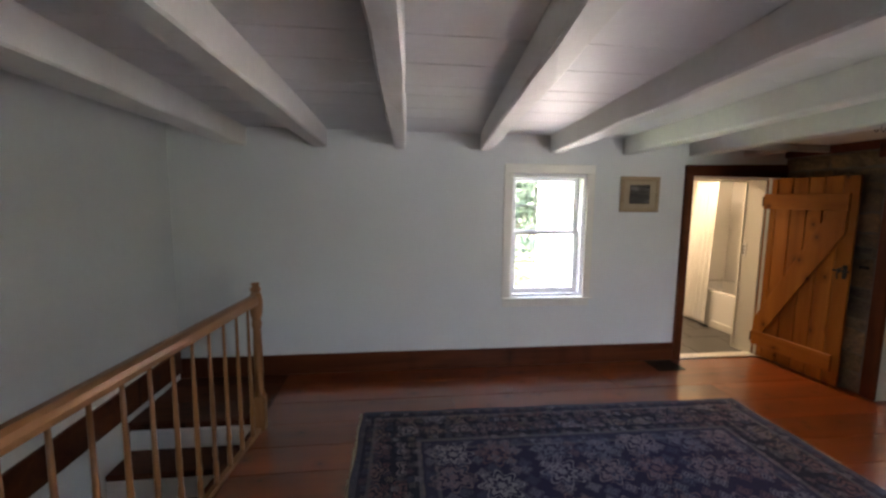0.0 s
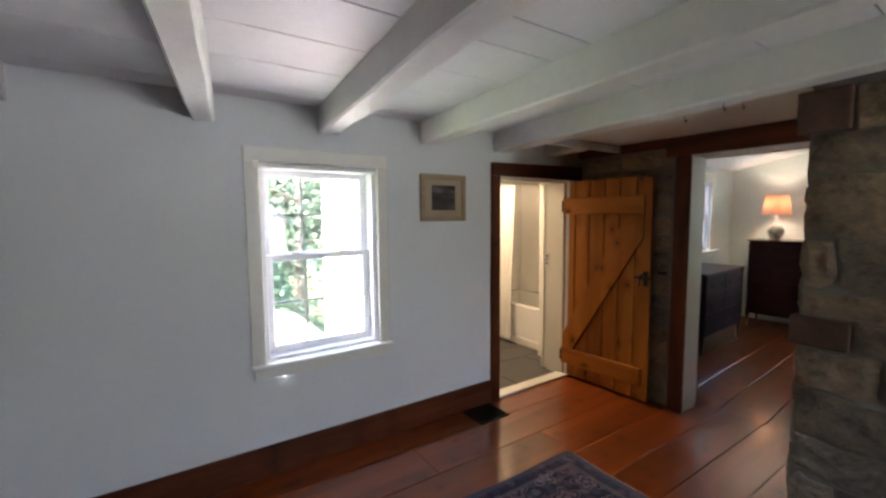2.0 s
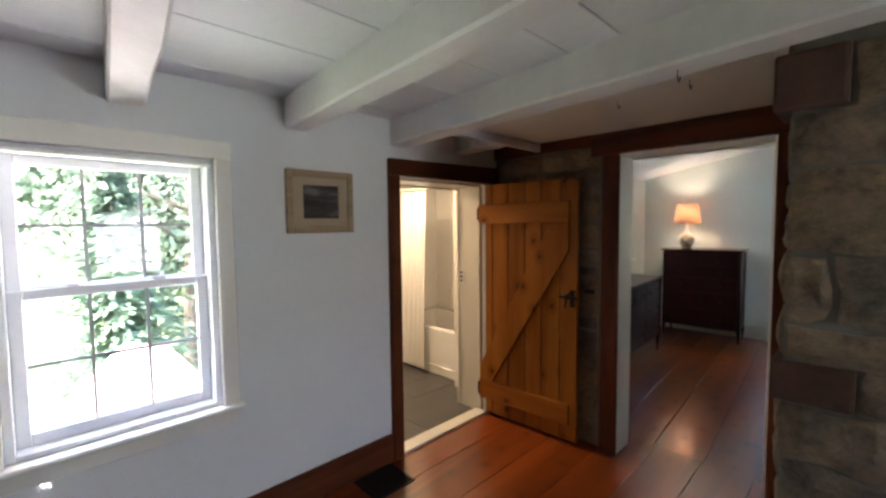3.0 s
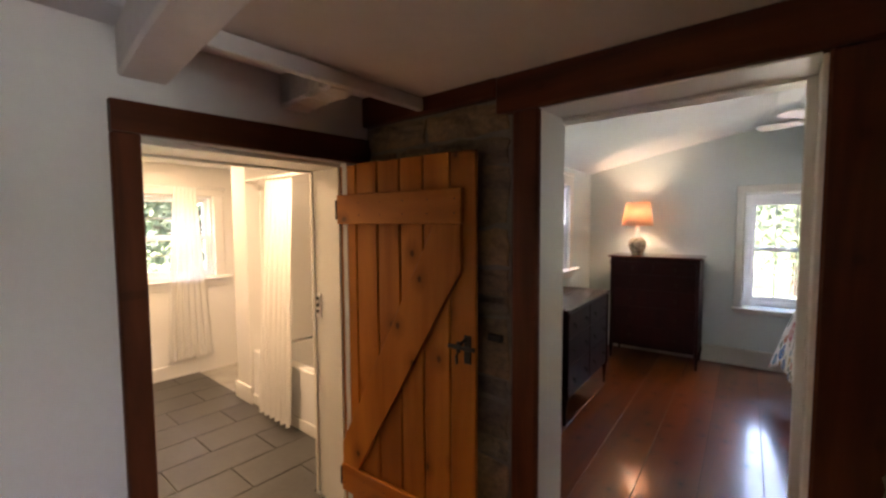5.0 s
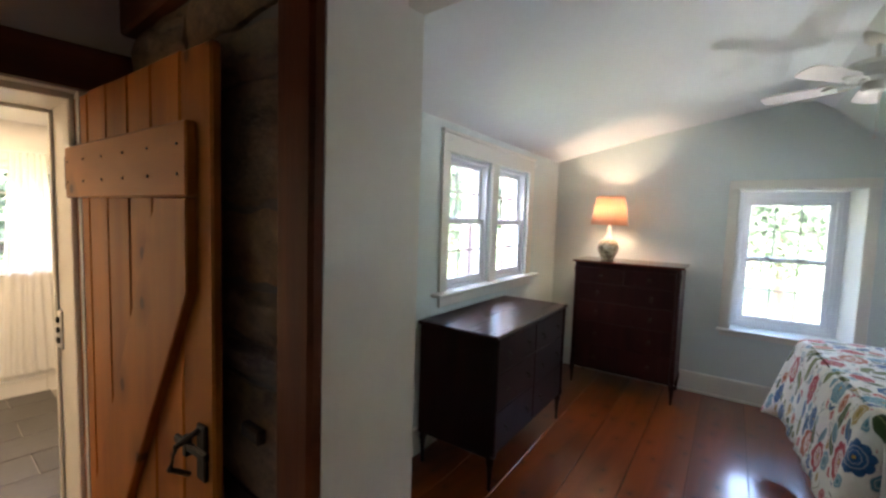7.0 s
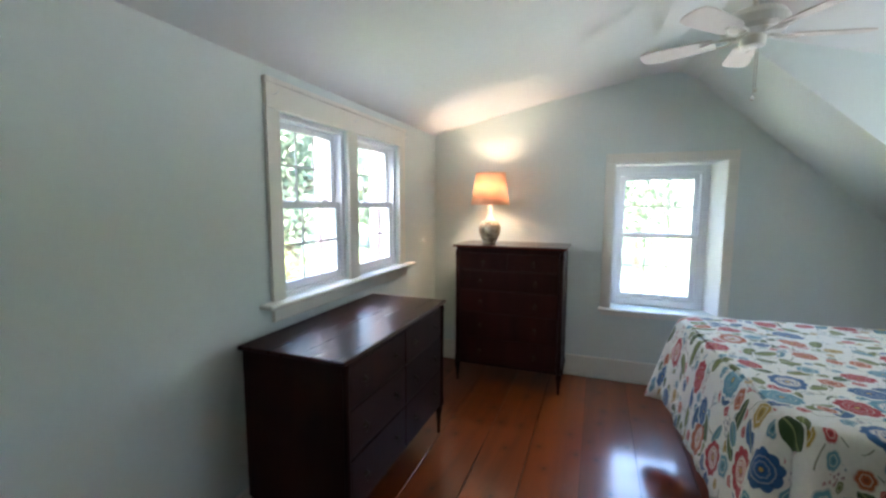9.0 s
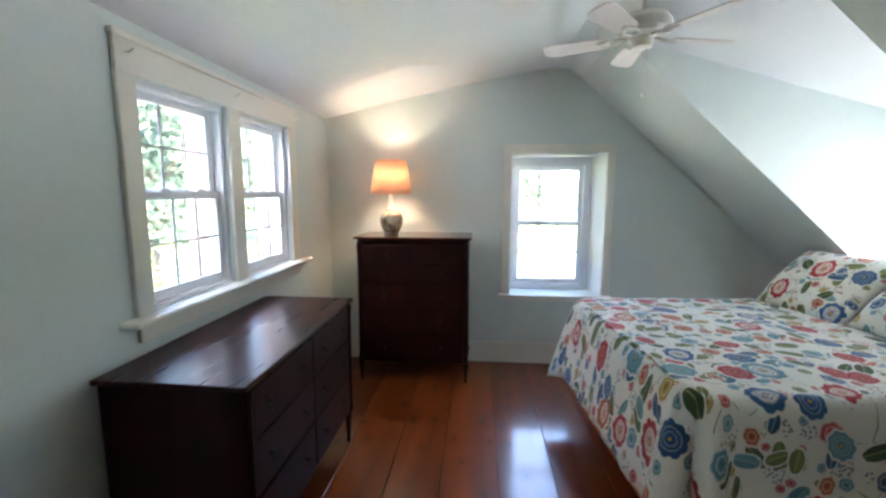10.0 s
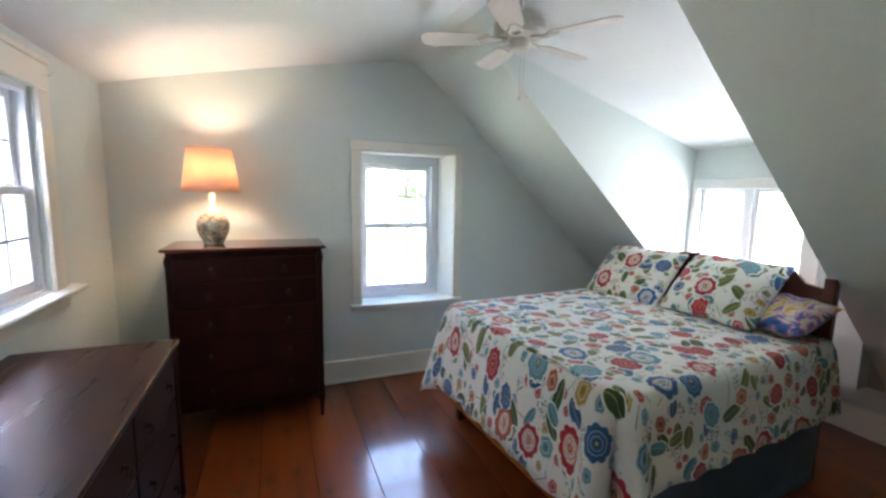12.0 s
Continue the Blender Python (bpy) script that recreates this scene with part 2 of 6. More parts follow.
def sheer_material(name, colour, through_amount, rough=0.9):
    """Thin cloth that lets part of the light through."""
    m = Nodes(name)
    v = m.coords()
    w = m.noise(v, 160.0, 2)
    out = m.t.nodes["Material Output"]
    col = m.ramp(w, [(0.3, tuple(0.92 * c for c in colour)), (0.7, colour)])
    m.set(Base_Color=col, Roughness=rough)
    tl, mx = m.add("BsdfTranslucent"), m.add("MixShader")
    m.link(col, tl.inputs[0])
    mx.inputs[0].default_value = through_amount
    m.link(m.bsdf.outputs[0], mx.inputs[1])
    m.link(tl.outputs[0], mx.inputs[2])
    m.link(mx.outputs[0], out.inputs["Surface"])
    return m.mat


M_SHEER = sheer_material("sheer_white_voile", (0.82, 0.81, 0.78), 0.4)
M_CURT = sheer_material("white_shower_cloth", (0.82, 0.80, 0.76), 0.12)
M_SHADE = sheer_material("natural_linen_shade", (0.80, 0.56, 0.40), 0.36)


def leaf_material(name, c1, c2):
    m = Nodes(name)
    g = m.add("NewGeometry")
    col = m.ramp(g.outputs["Random Per Island"], [(0.0, c1), (1.0, c2)])
    out = m.t.nodes["Material Output"]
    m.set(Base_Color=col, Roughness=0.6)
    tl, mx = m.add("BsdfTranslucent"), m.add("MixShader")
    m.link(col, tl.inputs[0])
    mx.inputs[0].default_value = 0.4
    m.link(m.bsdf.outputs[0], mx.inputs[1])
    m.link(tl.outputs[0], mx.inputs[2])
    m.link(mx.outputs[0], out.inputs["Surface"])
    return m.mat


M_LEAF = leaf_material("maple_leaves", (0.075, 0.115, 0.075), (0.15, 0.205, 0.14))
M_LEAFY = leaf_material("bright_shrub_leaves", (0.10, 0.15, 0.03), (0.20, 0.25, 0.07))
M_NEEDLE = leaf_material("spruce_needles", (0.08, 0.14, 0.10), (0.15, 0.23, 0.16))


def quilt_material(name, scale=1.0, warm=0.0):
    """White cotton printed with large red, blue and orange flowers, leaves and sprigs."""
    m = Nodes(name)
    uv = m.coords((scale, scale, scale), 0.0, "UV")
    wob = m.noise(uv, 9.0, 2)
    base = m.ramp(m.noise(uv, 60.0, 3), [(0.3, (0.79, 0.77, 0.70)), (0.7, (0.85, 0.83, 0.76))])

    def flowers(col, vec, sc, radius, petals, palette, keep, squash=1.0):
        vo = m.add("TexVoronoi", voronoi_dimensions="2D")
        vo.inputs["Scale"].default_value, vo.inputs["Randomness"].default_value = sc, 0.75
        m.link(vec, vo.inputs["Vector"])
        sub = m.add("VectorMath", operation="SUBTRACT")
        sv = m.add("VectorMath", operation="SCALE")
        sv.inputs["Scale"].default_value = 1.0
        m.link(vec, sv.inputs[0])
        m.link(sv.outputs[0], sub.inputs[0])
        m.link(vo.outputs["Position"], sub.inputs[1])
        sp = m.add("SeparateXYZ")
        m.link(sub.outputs[0], sp.inputs[0])
        rnd = m.add("SeparateColor")
        m.link(vo.outputs["Color"], rnd.inputs[0])
        ang0 = m.math("MULTIPLY", rnd.outputs[1], 6.28)
        ca, sa = m.math("COSINE", ang0), m.math("SINE", ang0)
        px = m.math("ADD", m.math("MULTIPLY", sp.outputs[0], ca), m.math("MULTIPLY", sp.outputs[1], sa))
        py = m.math("SUBTRACT", m.math("MULTIPLY", sp.outputs[1], ca), m.math("MULTIPLY", sp.outputs[0], sa))
        py = m.math("MULTIPLY", py, squash)
        r = m.math("SQRT", m.math("ADD", m.math("MULTIPLY", px, px), m.math("MULTIPLY", py, py)))
        an = m.math("ARCTAN2", py, px)
        lobes = m.math("MULTIPLY", m.math("ABSOLUTE", m.math("COSINE", m.math("MULTIPLY", an, petals / 2.0))), 0.16)
        lobes = m.math("ADD", lobes, m.math("MULTIPLY", m.math("SUBTRACT", wob, 0.5), 0.5))
        size = m.math("MULTIPLY", m.math("ADD", m.math("MULTIPLY", rnd.outputs[2], 0.45), 0.7), radius / 1.0)
        q = m.math("DIVIDE", r, m.math("MULTIPLY", size, m.math("ADD", lobes, 1.0)))
        inside = m.math("MULTIPLY", m.math("LESS_THAN", q, 1.0), m.math("LESS_THAN", rnd.outputs[0], keep))
        pick = m.math("DIVIDE", rnd.outputs[0], keep)
        n = m.add("ValToRGB")
        n.color_ramp.interpolation = "CONSTANT"
        el = n.color_ramp.elements
        while len(el) < len(palette):
            el.new(0.5)
        for i, (e, c) in enumerate(zip(el, palette)):
            e.position, e.color = i / len(palette), (*c, 1)
        m.link(pick, n.inputs[0])
        main = n.outputs[0]
        deep = m.mix(1.0, main, (0.58, 0.58, 0.60), "MULTIPLY")
        if petals > 7:
            # scalloped rings with pale lines, a pale heart in some, and a stitched centre
            wave = m.math("COSINE", m.math("MULTIPLY", an, float(petals)))
            qq = m.math("ADD", q, m.math("MULTIPLY", wave, 0.05))
            gap = m.math("LESS_THAN", wave, -0.80)
            inner = m.mix(m.math("MULTIPLY", m.math("MULTIPLY", gap, m.math("GREATER_THAN", q, 0.66)), 0.6), main, deep)
            for lo, hi in ((0.60, 0.67), (0.36, 0.42)):
                on = m.math("MULTIPLY", m.math("GREATER_THAN", qq, lo), m.math("LESS_THAN", qq, hi))
                inner = m.mix(m.math("MULTIPLY", on, 0.42), inner, (0.80, 0.74, 0.68))
            heart = m.math("MULTIPLY", m.math("LESS_THAN", qq, 0.60), m.math("GREATER_THAN", rnd.outputs[2], 0.80))
            beads = m.math("GREATER_THAN", m.math("MULTIPLY", m.math("SINE", m.math("MULTIPLY", q, 34.0)), wave), 0.15)
            inner = m.mix(heart, inner, m.mix(beads, (0.80, 0.72, 0.64), main))
            inner = m.mix(m.math("LESS_THAN", q, 0.2), inner, deep)
            inner = m.mix(m.math("LESS_THAN", q, 0.12), inner, (0.66, 0.42, 0.10))
        elif petals:
            ring = m.math("GREATER_THAN", m.math("SINE", m.math("MULTIPLY", q, 15.0)), 0.5)
            inner = m.mix(m.math("MULTIPLY", ring, 0.6), main, (0.80, 0.74, 0.66))
            inner = m.mix(m.math("LESS_THAN", q, 0.22), inner, deep)
        else:
            vein = m.math("LESS_THAN", m.math("ABSOLUTE", py), 0.0022 * squash)
            half = m.math("GREATER_THAN", py, 0.0)
            inner = m.mix(m.math("MULTIPLY", half, 0.55), main, deep)
            inner = m.mix(m.math("MULTIPLY", vein, 0.6), inner, (0.45, 0.48, 0.2))
        halo = m.math("MULTIPLY", m.math("LESS_THAN", q, 1.22), m.math("LESS_THAN", rnd.outputs[0], keep))
        return m.mix(inside, m.mix(halo, col, base), inner)

    def moved(dx, dy):
        mp = m.add("Mapping")
        mp.inputs["Location"].default_value = (dx, dy, 0)
        m.link(uv, mp.inputs["Vector"])
        return mp.outputs[0]

    red, rose, blue, sky_c, orange, gold, green, olive = (0.47, 0.014, 0.026), (0.52, 0.05, 0.05), (0.025, 0.12, 0.29), (0.11, 0.30, 0.38), (0.50, 0.11, 0.03), (0.45, 0.28, 0.03), (0.055, 0.10, 0.028), (0.17, 0.20, 0.045)
    # stems
    st = m.add("TexVoronoi", voronoi_dimensions="2D", feature="DISTANCE_TO_EDGE")
    st.inputs["Scale"].default_value = 5.5
    sw = m.add("VectorMath", operation="ADD")
    wv = m.add("TexNoise")
    wv.inputs["Scale"].default_value = 5.0
    m.link(uv, wv.inputs["Vector"])
    m.link(uv, sw.inputs[0])
    ws = m.add("VectorMath", operation="SCALE")
    ws.inputs["Scale"].default_value = 0.12
    m.link(wv.outputs["Color"], ws.inputs[0])
    m.link(ws.outputs[0], sw.inputs[1])
    m.link(sw.outputs[0], st.inputs["Vector"])
    line = m.math("MULTIPLY", m.math("LESS_THAN", st.outputs["Distance"], 0.011), m.math("GREATER_THAN", m.noise(uv, 7.0, 1), 0.50))
    col = m.mix(m.math("MULTIPLY", line, 0.8), base, (0.16, 0.17, 0.07))
    # loose sprigs of tiny dots
    dots = m.add("TexVoronoi", voronoi_dimensions="2D")
    dots.inputs["Scale"].default_value = 62.0
    m.link(uv, dots.inputs["Vector"])
    speck = m.math("MULTIPLY", m.math("LESS_THAN", dots.outputs["Distance"], 0.34), m.math("GREATER_THAN", m.noise(uv, 9.0, 1), 0.57))
    tint = m.ramp(m.noise(uv, 4.0, 1), [(0.40, (0.10, 0.12, 0.13)), (0.5, (0.16, 0.30, 0.34)), (0.6, (0.40, 0.13, 0.10))])
    col = m.mix(m.math("MULTIPLY", speck, 0.75), col, tint)
    col = flowers(col, moved(3.1, 1.7), 13.0, 0.021, 5, [rose, sky_c, gold, olive, sky_c, rose], 0.55)
    col = flowers(col, moved(7.3, 4.1), 8.2, 0.054, 0, [green, olive, green, olive, sky_c, green, olive], 0.46, 2.4)
    col = flowers(col, moved(5.9, 2.6), 8.0, 0.044, 0, [olive, green, sky_c, olive, blue], 0.42, 1.9)
    col = flowers(col, moved(1.3, 9.2), 6.6, 0.036, 6, [sky_c, orange, gold, blue, orange, rose], 0.52, 1.15)
    col = flowers(col, moved(0.4, 0.7), 5.0, 0.060, 9, [red, blue, red, orange, red, blue, red, sky_c, red], 0.66, 1.18)
    m.set(Base_Color=col, Roughness=0.85, Sheen_Weight=0.2)
    m.bump(m.noise(uv, 240.0, 2), 0.15, 0.002)
    return m.mat


M_QUILT = quilt_material("floral_cotton_quilt", 0.92)
M_PILLOW = quilt_material("floral_cotton_pillowcase", 0.92)


def cushion_material():
    """Painterly patches of blue, violet, yellow and white."""
    m = Nodes("bright_floral_cushion")
    uv = m.coords((1, 1, 1), 0.0, "UV")
    a = m.noise(uv, 9.0, 4, 0.6, 1.2)
    col = m.ramp(a, [(0.30, (0.03, 0.06, 0.26)), (0.42, (0.05, 0.16, 0.40)), (0.47, (0.42, 0.14, 0.42)), (0.52, (0.72, 0.68, 0.62)), (0.58, (0.70, 0.48, 0.08)), (0.66, (0.40, 0.05, 0.10)), (0.74, (0.10, 0.25, 0.10))])
    m.set(Base_Color=col, Roughness=0.85, Sheen_Weight=0.2)
    m.bump(m.noise(uv, 240.0, 2), 0.15, 0.002)
    return m.mat


M_SMALLP = cushion_material()


def rug_material(x0, x1, y0, y1):
    """Navy field with pale blossoms, a darker figured border and narrow guard stripes."""
    m = Nodes("navy_persian_wool")
    v = m.coords()
    sp = m.add("SeparateXYZ")
    m.link(v, sp.inputs[0])
    dx = m.math("MINIMUM", m.math("SUBTRACT", sp.outputs[0], x0), m.math("SUBTRACT", x1, sp.outputs[0]))
    dy = m.math("MINIMUM", m.math("SUBTRACT", sp.outputs[1], y0), m.math("SUBTRACT", y1, sp.outputs[1]))
    d = m.math("MINIMUM", dx, dy)
    band = m.add("ValToRGB")
    band.color_ramp.interpolation = "CONSTANT"
    stops = [(0.0, (0.065, 0.06, 0.075)), (0.05, (0.022, 0.021, 0.034)), (0.12, (0.075, 0.068, 0.072)), (0.155, (0.012, 0.012, 0.020)), (0.52, (0.08, 0.072, 0.078)), (0.56, (0.024, 0.023, 0.045)), (0.66, (0.07, 0.063, 0.075)), (0.69, (0.017, 0.013, 0.036))]
    el = band.color_ramp.elements
    while len(el) < len(stops):
        el.new(0.5)
    for e, (p, c) in zip(el, stops):
        e.position, e.color = p, (*c, 1)
    m.link(m.math("MULTIPLY", d, 1.35), band.inputs[0])
    col = band.outputs[0]

    def blossoms(col, sc, radius, petals, colours, amount, lo, hi, jitter):
        vo = m.add("TexVoronoi", voronoi_dimensions="2D")
        vo.inputs["Scale"].default_value, vo.inputs["Randomness"].default_value = sc, jitter
        m.link(v, vo.inputs["Vector"])
        sub = m.add("VectorMath", operation="SUBTRACT")
        m.link(v, sub.inputs[0])
        m.link(vo.outputs["Position"], sub.inputs[1])
        s2 = m.add("SeparateXYZ")
        m.link(sub.outputs[0], s2.inputs[0])
        r = m.math("SQRT", m.math("ADD", m.math("MULTIPLY", s2.outputs[0], s2.outputs[0]), m.math("MULTIPLY", s2.outputs[1], s2.outputs[1])))
        an = m.math("ARCTAN2", s2.outputs[1], s2.outputs[0])
        q = m.math("DIVIDE", r, m.math("MULTIPLY", m.math("ADD", m.math("MULTIPLY", m.math("COSINE", m.math("MULTIPLY", an, float(petals))), 0.22), 1.0), radius))
        ring = m.math("GREATER_THAN", m.math("SINE", m.math("MULTIPLY", q, 14.0)), -0.1)
        on = m.math("MULTIPLY", m.math("LESS_THAN", q, 1.0), ring)
        on = m.math("MULTIPLY", on, m.math("MULTIPLY", m.math("GREATER_THAN", d, lo), m.math("LESS_THAN", d, hi)))
        rc = m.add("SeparateColor")
        m.link(vo.outputs["Color"], rc.inputs[0])
        pal = m.ramp(rc.outputs[0], [(i / max(1, len(colours) - 1), c) for i, c in enumerate(colours)])
        return m.mix(m.math("MULTIPLY", on, amount), col, pal)

    pale, rosy, teal, tan = (0.23, 0.21, 0.22), (0.14, 0.07, 0.07), (0.05, 0.065, 0.10), (0.17, 0.135, 0.11)
    far = 9.0
    col = blossoms(col, 15.0, 0.026, 6, [pale, rosy, teal, tan], 0.8, 0.01, 0.42, 0.6)
    col = blossoms(col, 5.2, 0.078, 5, [tan, rosy, pale], 0.8, 0.10, 0.32, 0.25)
    col = blossoms(col, 10.0, 0.038, 4, [pale, teal, pale, rosy], 0.75, 0.435, far, 0.8)
    col = blossoms(col, 3.2, 0.115, 8, [pale, rosy, pale, teal], 0.75, 0.45, far, 0.35)
    pile = m.noise(v, 260.0, 2)
    wear = m.noise(v, 2.2, 4)
    col = m.mix(m.math("MULTIPLY", wear, 0.2), col, (0.05, 0.047, 0.07))
    m.set(Base_Color=col, Roughness=0.95, Specular_IOR_Level=0.2)
    m.bump(pile, 0.6, 0.004)
    return m.mat


RUG = (0.085, 3.08, 1.28, 3.395)
M_RUG = rug_material(*RUG)


def vase_material():
    m = Nodes("grey_green_painted_stoneware")
    v = m.coords((9, 9, 14))
    a = m.noise(v, 1.0, 3, 0.6, 1.5)
    col = m.ramp(a, [(0.35, (0.12, 0.095, 0.055)), (0.47, (0.38, 0.33, 0.22)), (0.52, (0.58, 0.52, 0.38)), (0.62, (0.24, 0.19, 0.11))])
    m.set(Base_Color=col, Roughness=0.3)
    return m.mat


M_VASE = vase_material()


def print_material():
    m = Nodes("dark_landscape_print")
    v = m.coords((3, 3, 14))
    col = m.ramp(m.noise(v, 1.0, 4), [(0.35, (0.02, 0.016, 0.014)), (0.6, (0.07, 0.06, 0.055)), (0.75, (0.22, 0.20, 0.19))])
    m.set(Base_Color=col, Roughness=0.25)
    return m.mat


M_PRINT = print_material()


def glow_material(name, colour, strength):
    m = Nodes(name)
    m.set(Base_Color=(0.8, 0.8, 0.8), Emission_Color=colour, Emission_Strength=strength)
    return m.mat


# ---- builders ----
# the bedroom's own plan, from the doorway wall on, is turned a little askew to the landing and squeezed unevenly to fit
# the camera's view
HOUSE = Matrix.Identity(4)
TURN = Matrix.Translation((4.4, 2.85, 0)) @ Matrix.Rotation(radians(3.5), 4, "Z") @ Matrix.Translation((-4.4, -2.85, 0))
BEDROOM = TURN @ Matrix.Translation((4.546, 0, 0)) @ Matrix.Diagonal((0.89, 0.912, 0.945, 1)) @ Matrix.Translation((-4.546, 0, 0))
site = [HOUSE]


def link_mesh(name, bm, material, smooth=False):
    if site[0] is not HOUSE:
        bmesh.ops.transform(bm, matrix=site[0], verts=bm.verts[:])
    bmesh.ops.recalc_face_normals(bm, faces=bm.faces[:])
    me = bpy.data.meshes.new(name)
    bm.to_mesh(me)
    bm.free()
    if smooth:
        for p in me.polygons:
            p.use_smooth = True
    if material:
        me.materials.append(material)
    return new(name, me)


def thing(name, bm, material, label="", category="", group="", kind="", smooth=False):
    return tagged(link_mesh(name, bm, material, smooth), label, category, group, kind)


def base(name, at, label, category, group="", kind=""):
    e = new(name)
    e.location = site[0] @ Vector(at)
    e.empty_display_size = 0.1
    return tagged(e, label, category, group, kind)


def part(name, bm, material, parent, label="", smooth=False):
    ob = link_mesh(name, bm, material, smooth)
    ob.parent = parent
    if parent.parent is None:
        ob.matrix_parent_inverse = parent.matrix_basis.inverted()
    if label:
        ob["label"] = label
    return ob


def add_box(bm, x0, x1, y0, y1, z0, z1, bevel=0.0, seg=1):
    lo = Vector((min(x0, x1), min(y0, y1), min(z0, z1)))
    hi = Vector((max(x0, x1), max(y0, y1), max(z0, z1)))
    m = Matrix.Translation((lo + hi) / 2) @ Matrix.Diagonal((*(hi - lo), 1))
    vs = bmesh.ops.create_cube(bm, size=1.0, matrix=m)["verts"]
    if bevel:
        es = list({e for v in vs for e in v.link_edges})
        bmesh.ops.bevel(bm, geom=es, offset=bevel, segments=seg, affect="EDGES", profile=0.6)
    return bm


def box(x0, x1, y0, y1, z0, z1, bevel=0.0, seg=1):
    return add_box(bmesh.new(), x0, x1, y0, y1, z0, z1, bevel, seg)


def oriented(axis, u0, u1, d0, d1, z0, z1, bevel=0.0, bm=None):
    """A box given along a wall: u along it, d through it."""
    bm = bm or bmesh.new()
    if axis == "y":
        return add_box(bm, u0, u1, d0, d1, z0, z1, bevel)
    return add_box(bm, d0, d1, u0, u1, z0, z1, bevel)


def lathe(bm, profile, seg=20, at=(0, 0, 0), axis="z"):
    rings = []
    for r, h in profile:
        ring = []
        for i in range(seg):
            a = 2 * math.pi * i / seg
            p = (r * math.cos(a), r * math.sin(a), h)
            if axis == "y":
                p = (p[0], p[2], p[1])
            elif axis == "x":
                p = (p[2], p[0], p[1])
            ring.append(bm.verts.new((p[0] + at[0], p[1] + at[1], p[2] + at[2])))
        rings.append(ring)
    for a, b in zip(rings, rings[1:]):
        for i in range(seg):
            bm.faces.new((a[i], a[(i + 1) % seg], b[(i + 1) % seg], b[i]))
    bm.faces.new(rings[0][::-1])
    bm.faces.new(rings[-1])
    return bm


def tube(bm, pts, r, seg=10):
    """A round bar along a line of points."""
    rings = []
    for i, p in enumerate(pts):
        p = Vector(p)
        d = (Vector(pts[min(i + 1, len(pts) - 1)]) - Vector(pts[max(i - 1, 0)])).normalized()
        s = d.orthogonal().normalized()
        t = d.cross(s)
        rr = r[i] if isinstance(r, (list, tuple)) else r
        rings.append([bm.verts.new(p + rr * (math.cos(2 * math.pi * k / seg) * s + math.sin(2 * math.pi * k / seg) * t)) for k in range(seg)])
    for a, b in zip(rings, rings[1:]):
        best = min(range(seg), key=lambda o: (a[0].co - b[o].co).length)
        for k in range(seg):
            bm.faces.new((a[k], a[(k + 1) % seg], b[(k + 1 + best) % seg], b[(k + best) % seg]))
    bm.faces.new(rings[0][::-1])
    bm.faces.new(rings[-1])
    return bm


def prism(bm, outline, axis, a, b):
    """An outline of (p, q) pairs pushed from a to b along an axis: x takes (y, z), y takes (x, z), z takes (x, y)."""
    def at(p, q, c):
        return {"x": (c, p, q), "y": (p, c, q), "z": (p, q, c)}[axis]
    lo = [bm.verts.new(at(p, q, a)) for p, q in outline]
    hi = [bm.verts.new(at(p, q, b)) for p, q in outline]
    n = len(outline)
    for i in range(n):
        bm.faces.new((lo[i], lo[(i + 1) % n], hi[(i + 1) % n], hi[i]))
    bm.faces.new(lo[::-1])
    bm.faces.new(hi)
    return bm


def wall(name, axis, d0, d1, u0, u1, z0, z1, material, holes=(), label="", category="wall"):
    """A wall with real openings: solid cells of a grid, with faces only where solid meets air."""
    us = sorted({u0, u1, *[h[0] for h in holes], *[h[1] for h in holes]})
    zs = sorted({z0, z1, *[h[2] for h in holes], *[h[3] for h in holes]})
    us = [u for u in us if u0 <= u <= u1]
    zs = [z for z in zs if z0 <= z <= z1]

    def solid(i, j):
        if not (0 <= i < len(us) - 1 and 0 <= j < len(zs) - 1):
            return False
        u, z = (us[i] + us[i + 1]) / 2, (zs[j] + zs[j + 1]) / 2
        return not any(h[0] < u < h[1] and h[2] < z < h[3] for h in holes)
    bm = bmesh.new()
    made = {}

    def v(u, d, z):
        key = (round(u, 5), round(d, 5), round(z, 5))
        if key not in made:
            made[key] = bm.verts.new((u, d, z) if axis == "y" else (d, u, z))
        return made[key]
    for i in range(len(us) - 1):
        for j in range(len(zs) - 1):
            if not solid(i, j):
                continue
            a, b, c, e = us[i], us[i + 1], zs[j], zs[j + 1]
            for d in (d0, d1):
                bm.faces.new((v(a, d, c), v(b, d, c), v(b, d, e), v(a, d, e)))
            for on, p, q in ((solid(i - 1, j), (a, c), (a, e)), (solid(i + 1, j), (b, c), (b, e)), (solid(i, j - 1), (a, c), (b, c)), (solid(i, j + 1), (a, e), (b, e))):
                if not on:
                    bm.faces.new((v(p[0], d0, p[1]), v(q[0], d0, q[1]), v(q[0], d1, q[1]), v(p[0], d1, p[1])))
    return thing(name, bm, material, label, category, kind="structure")


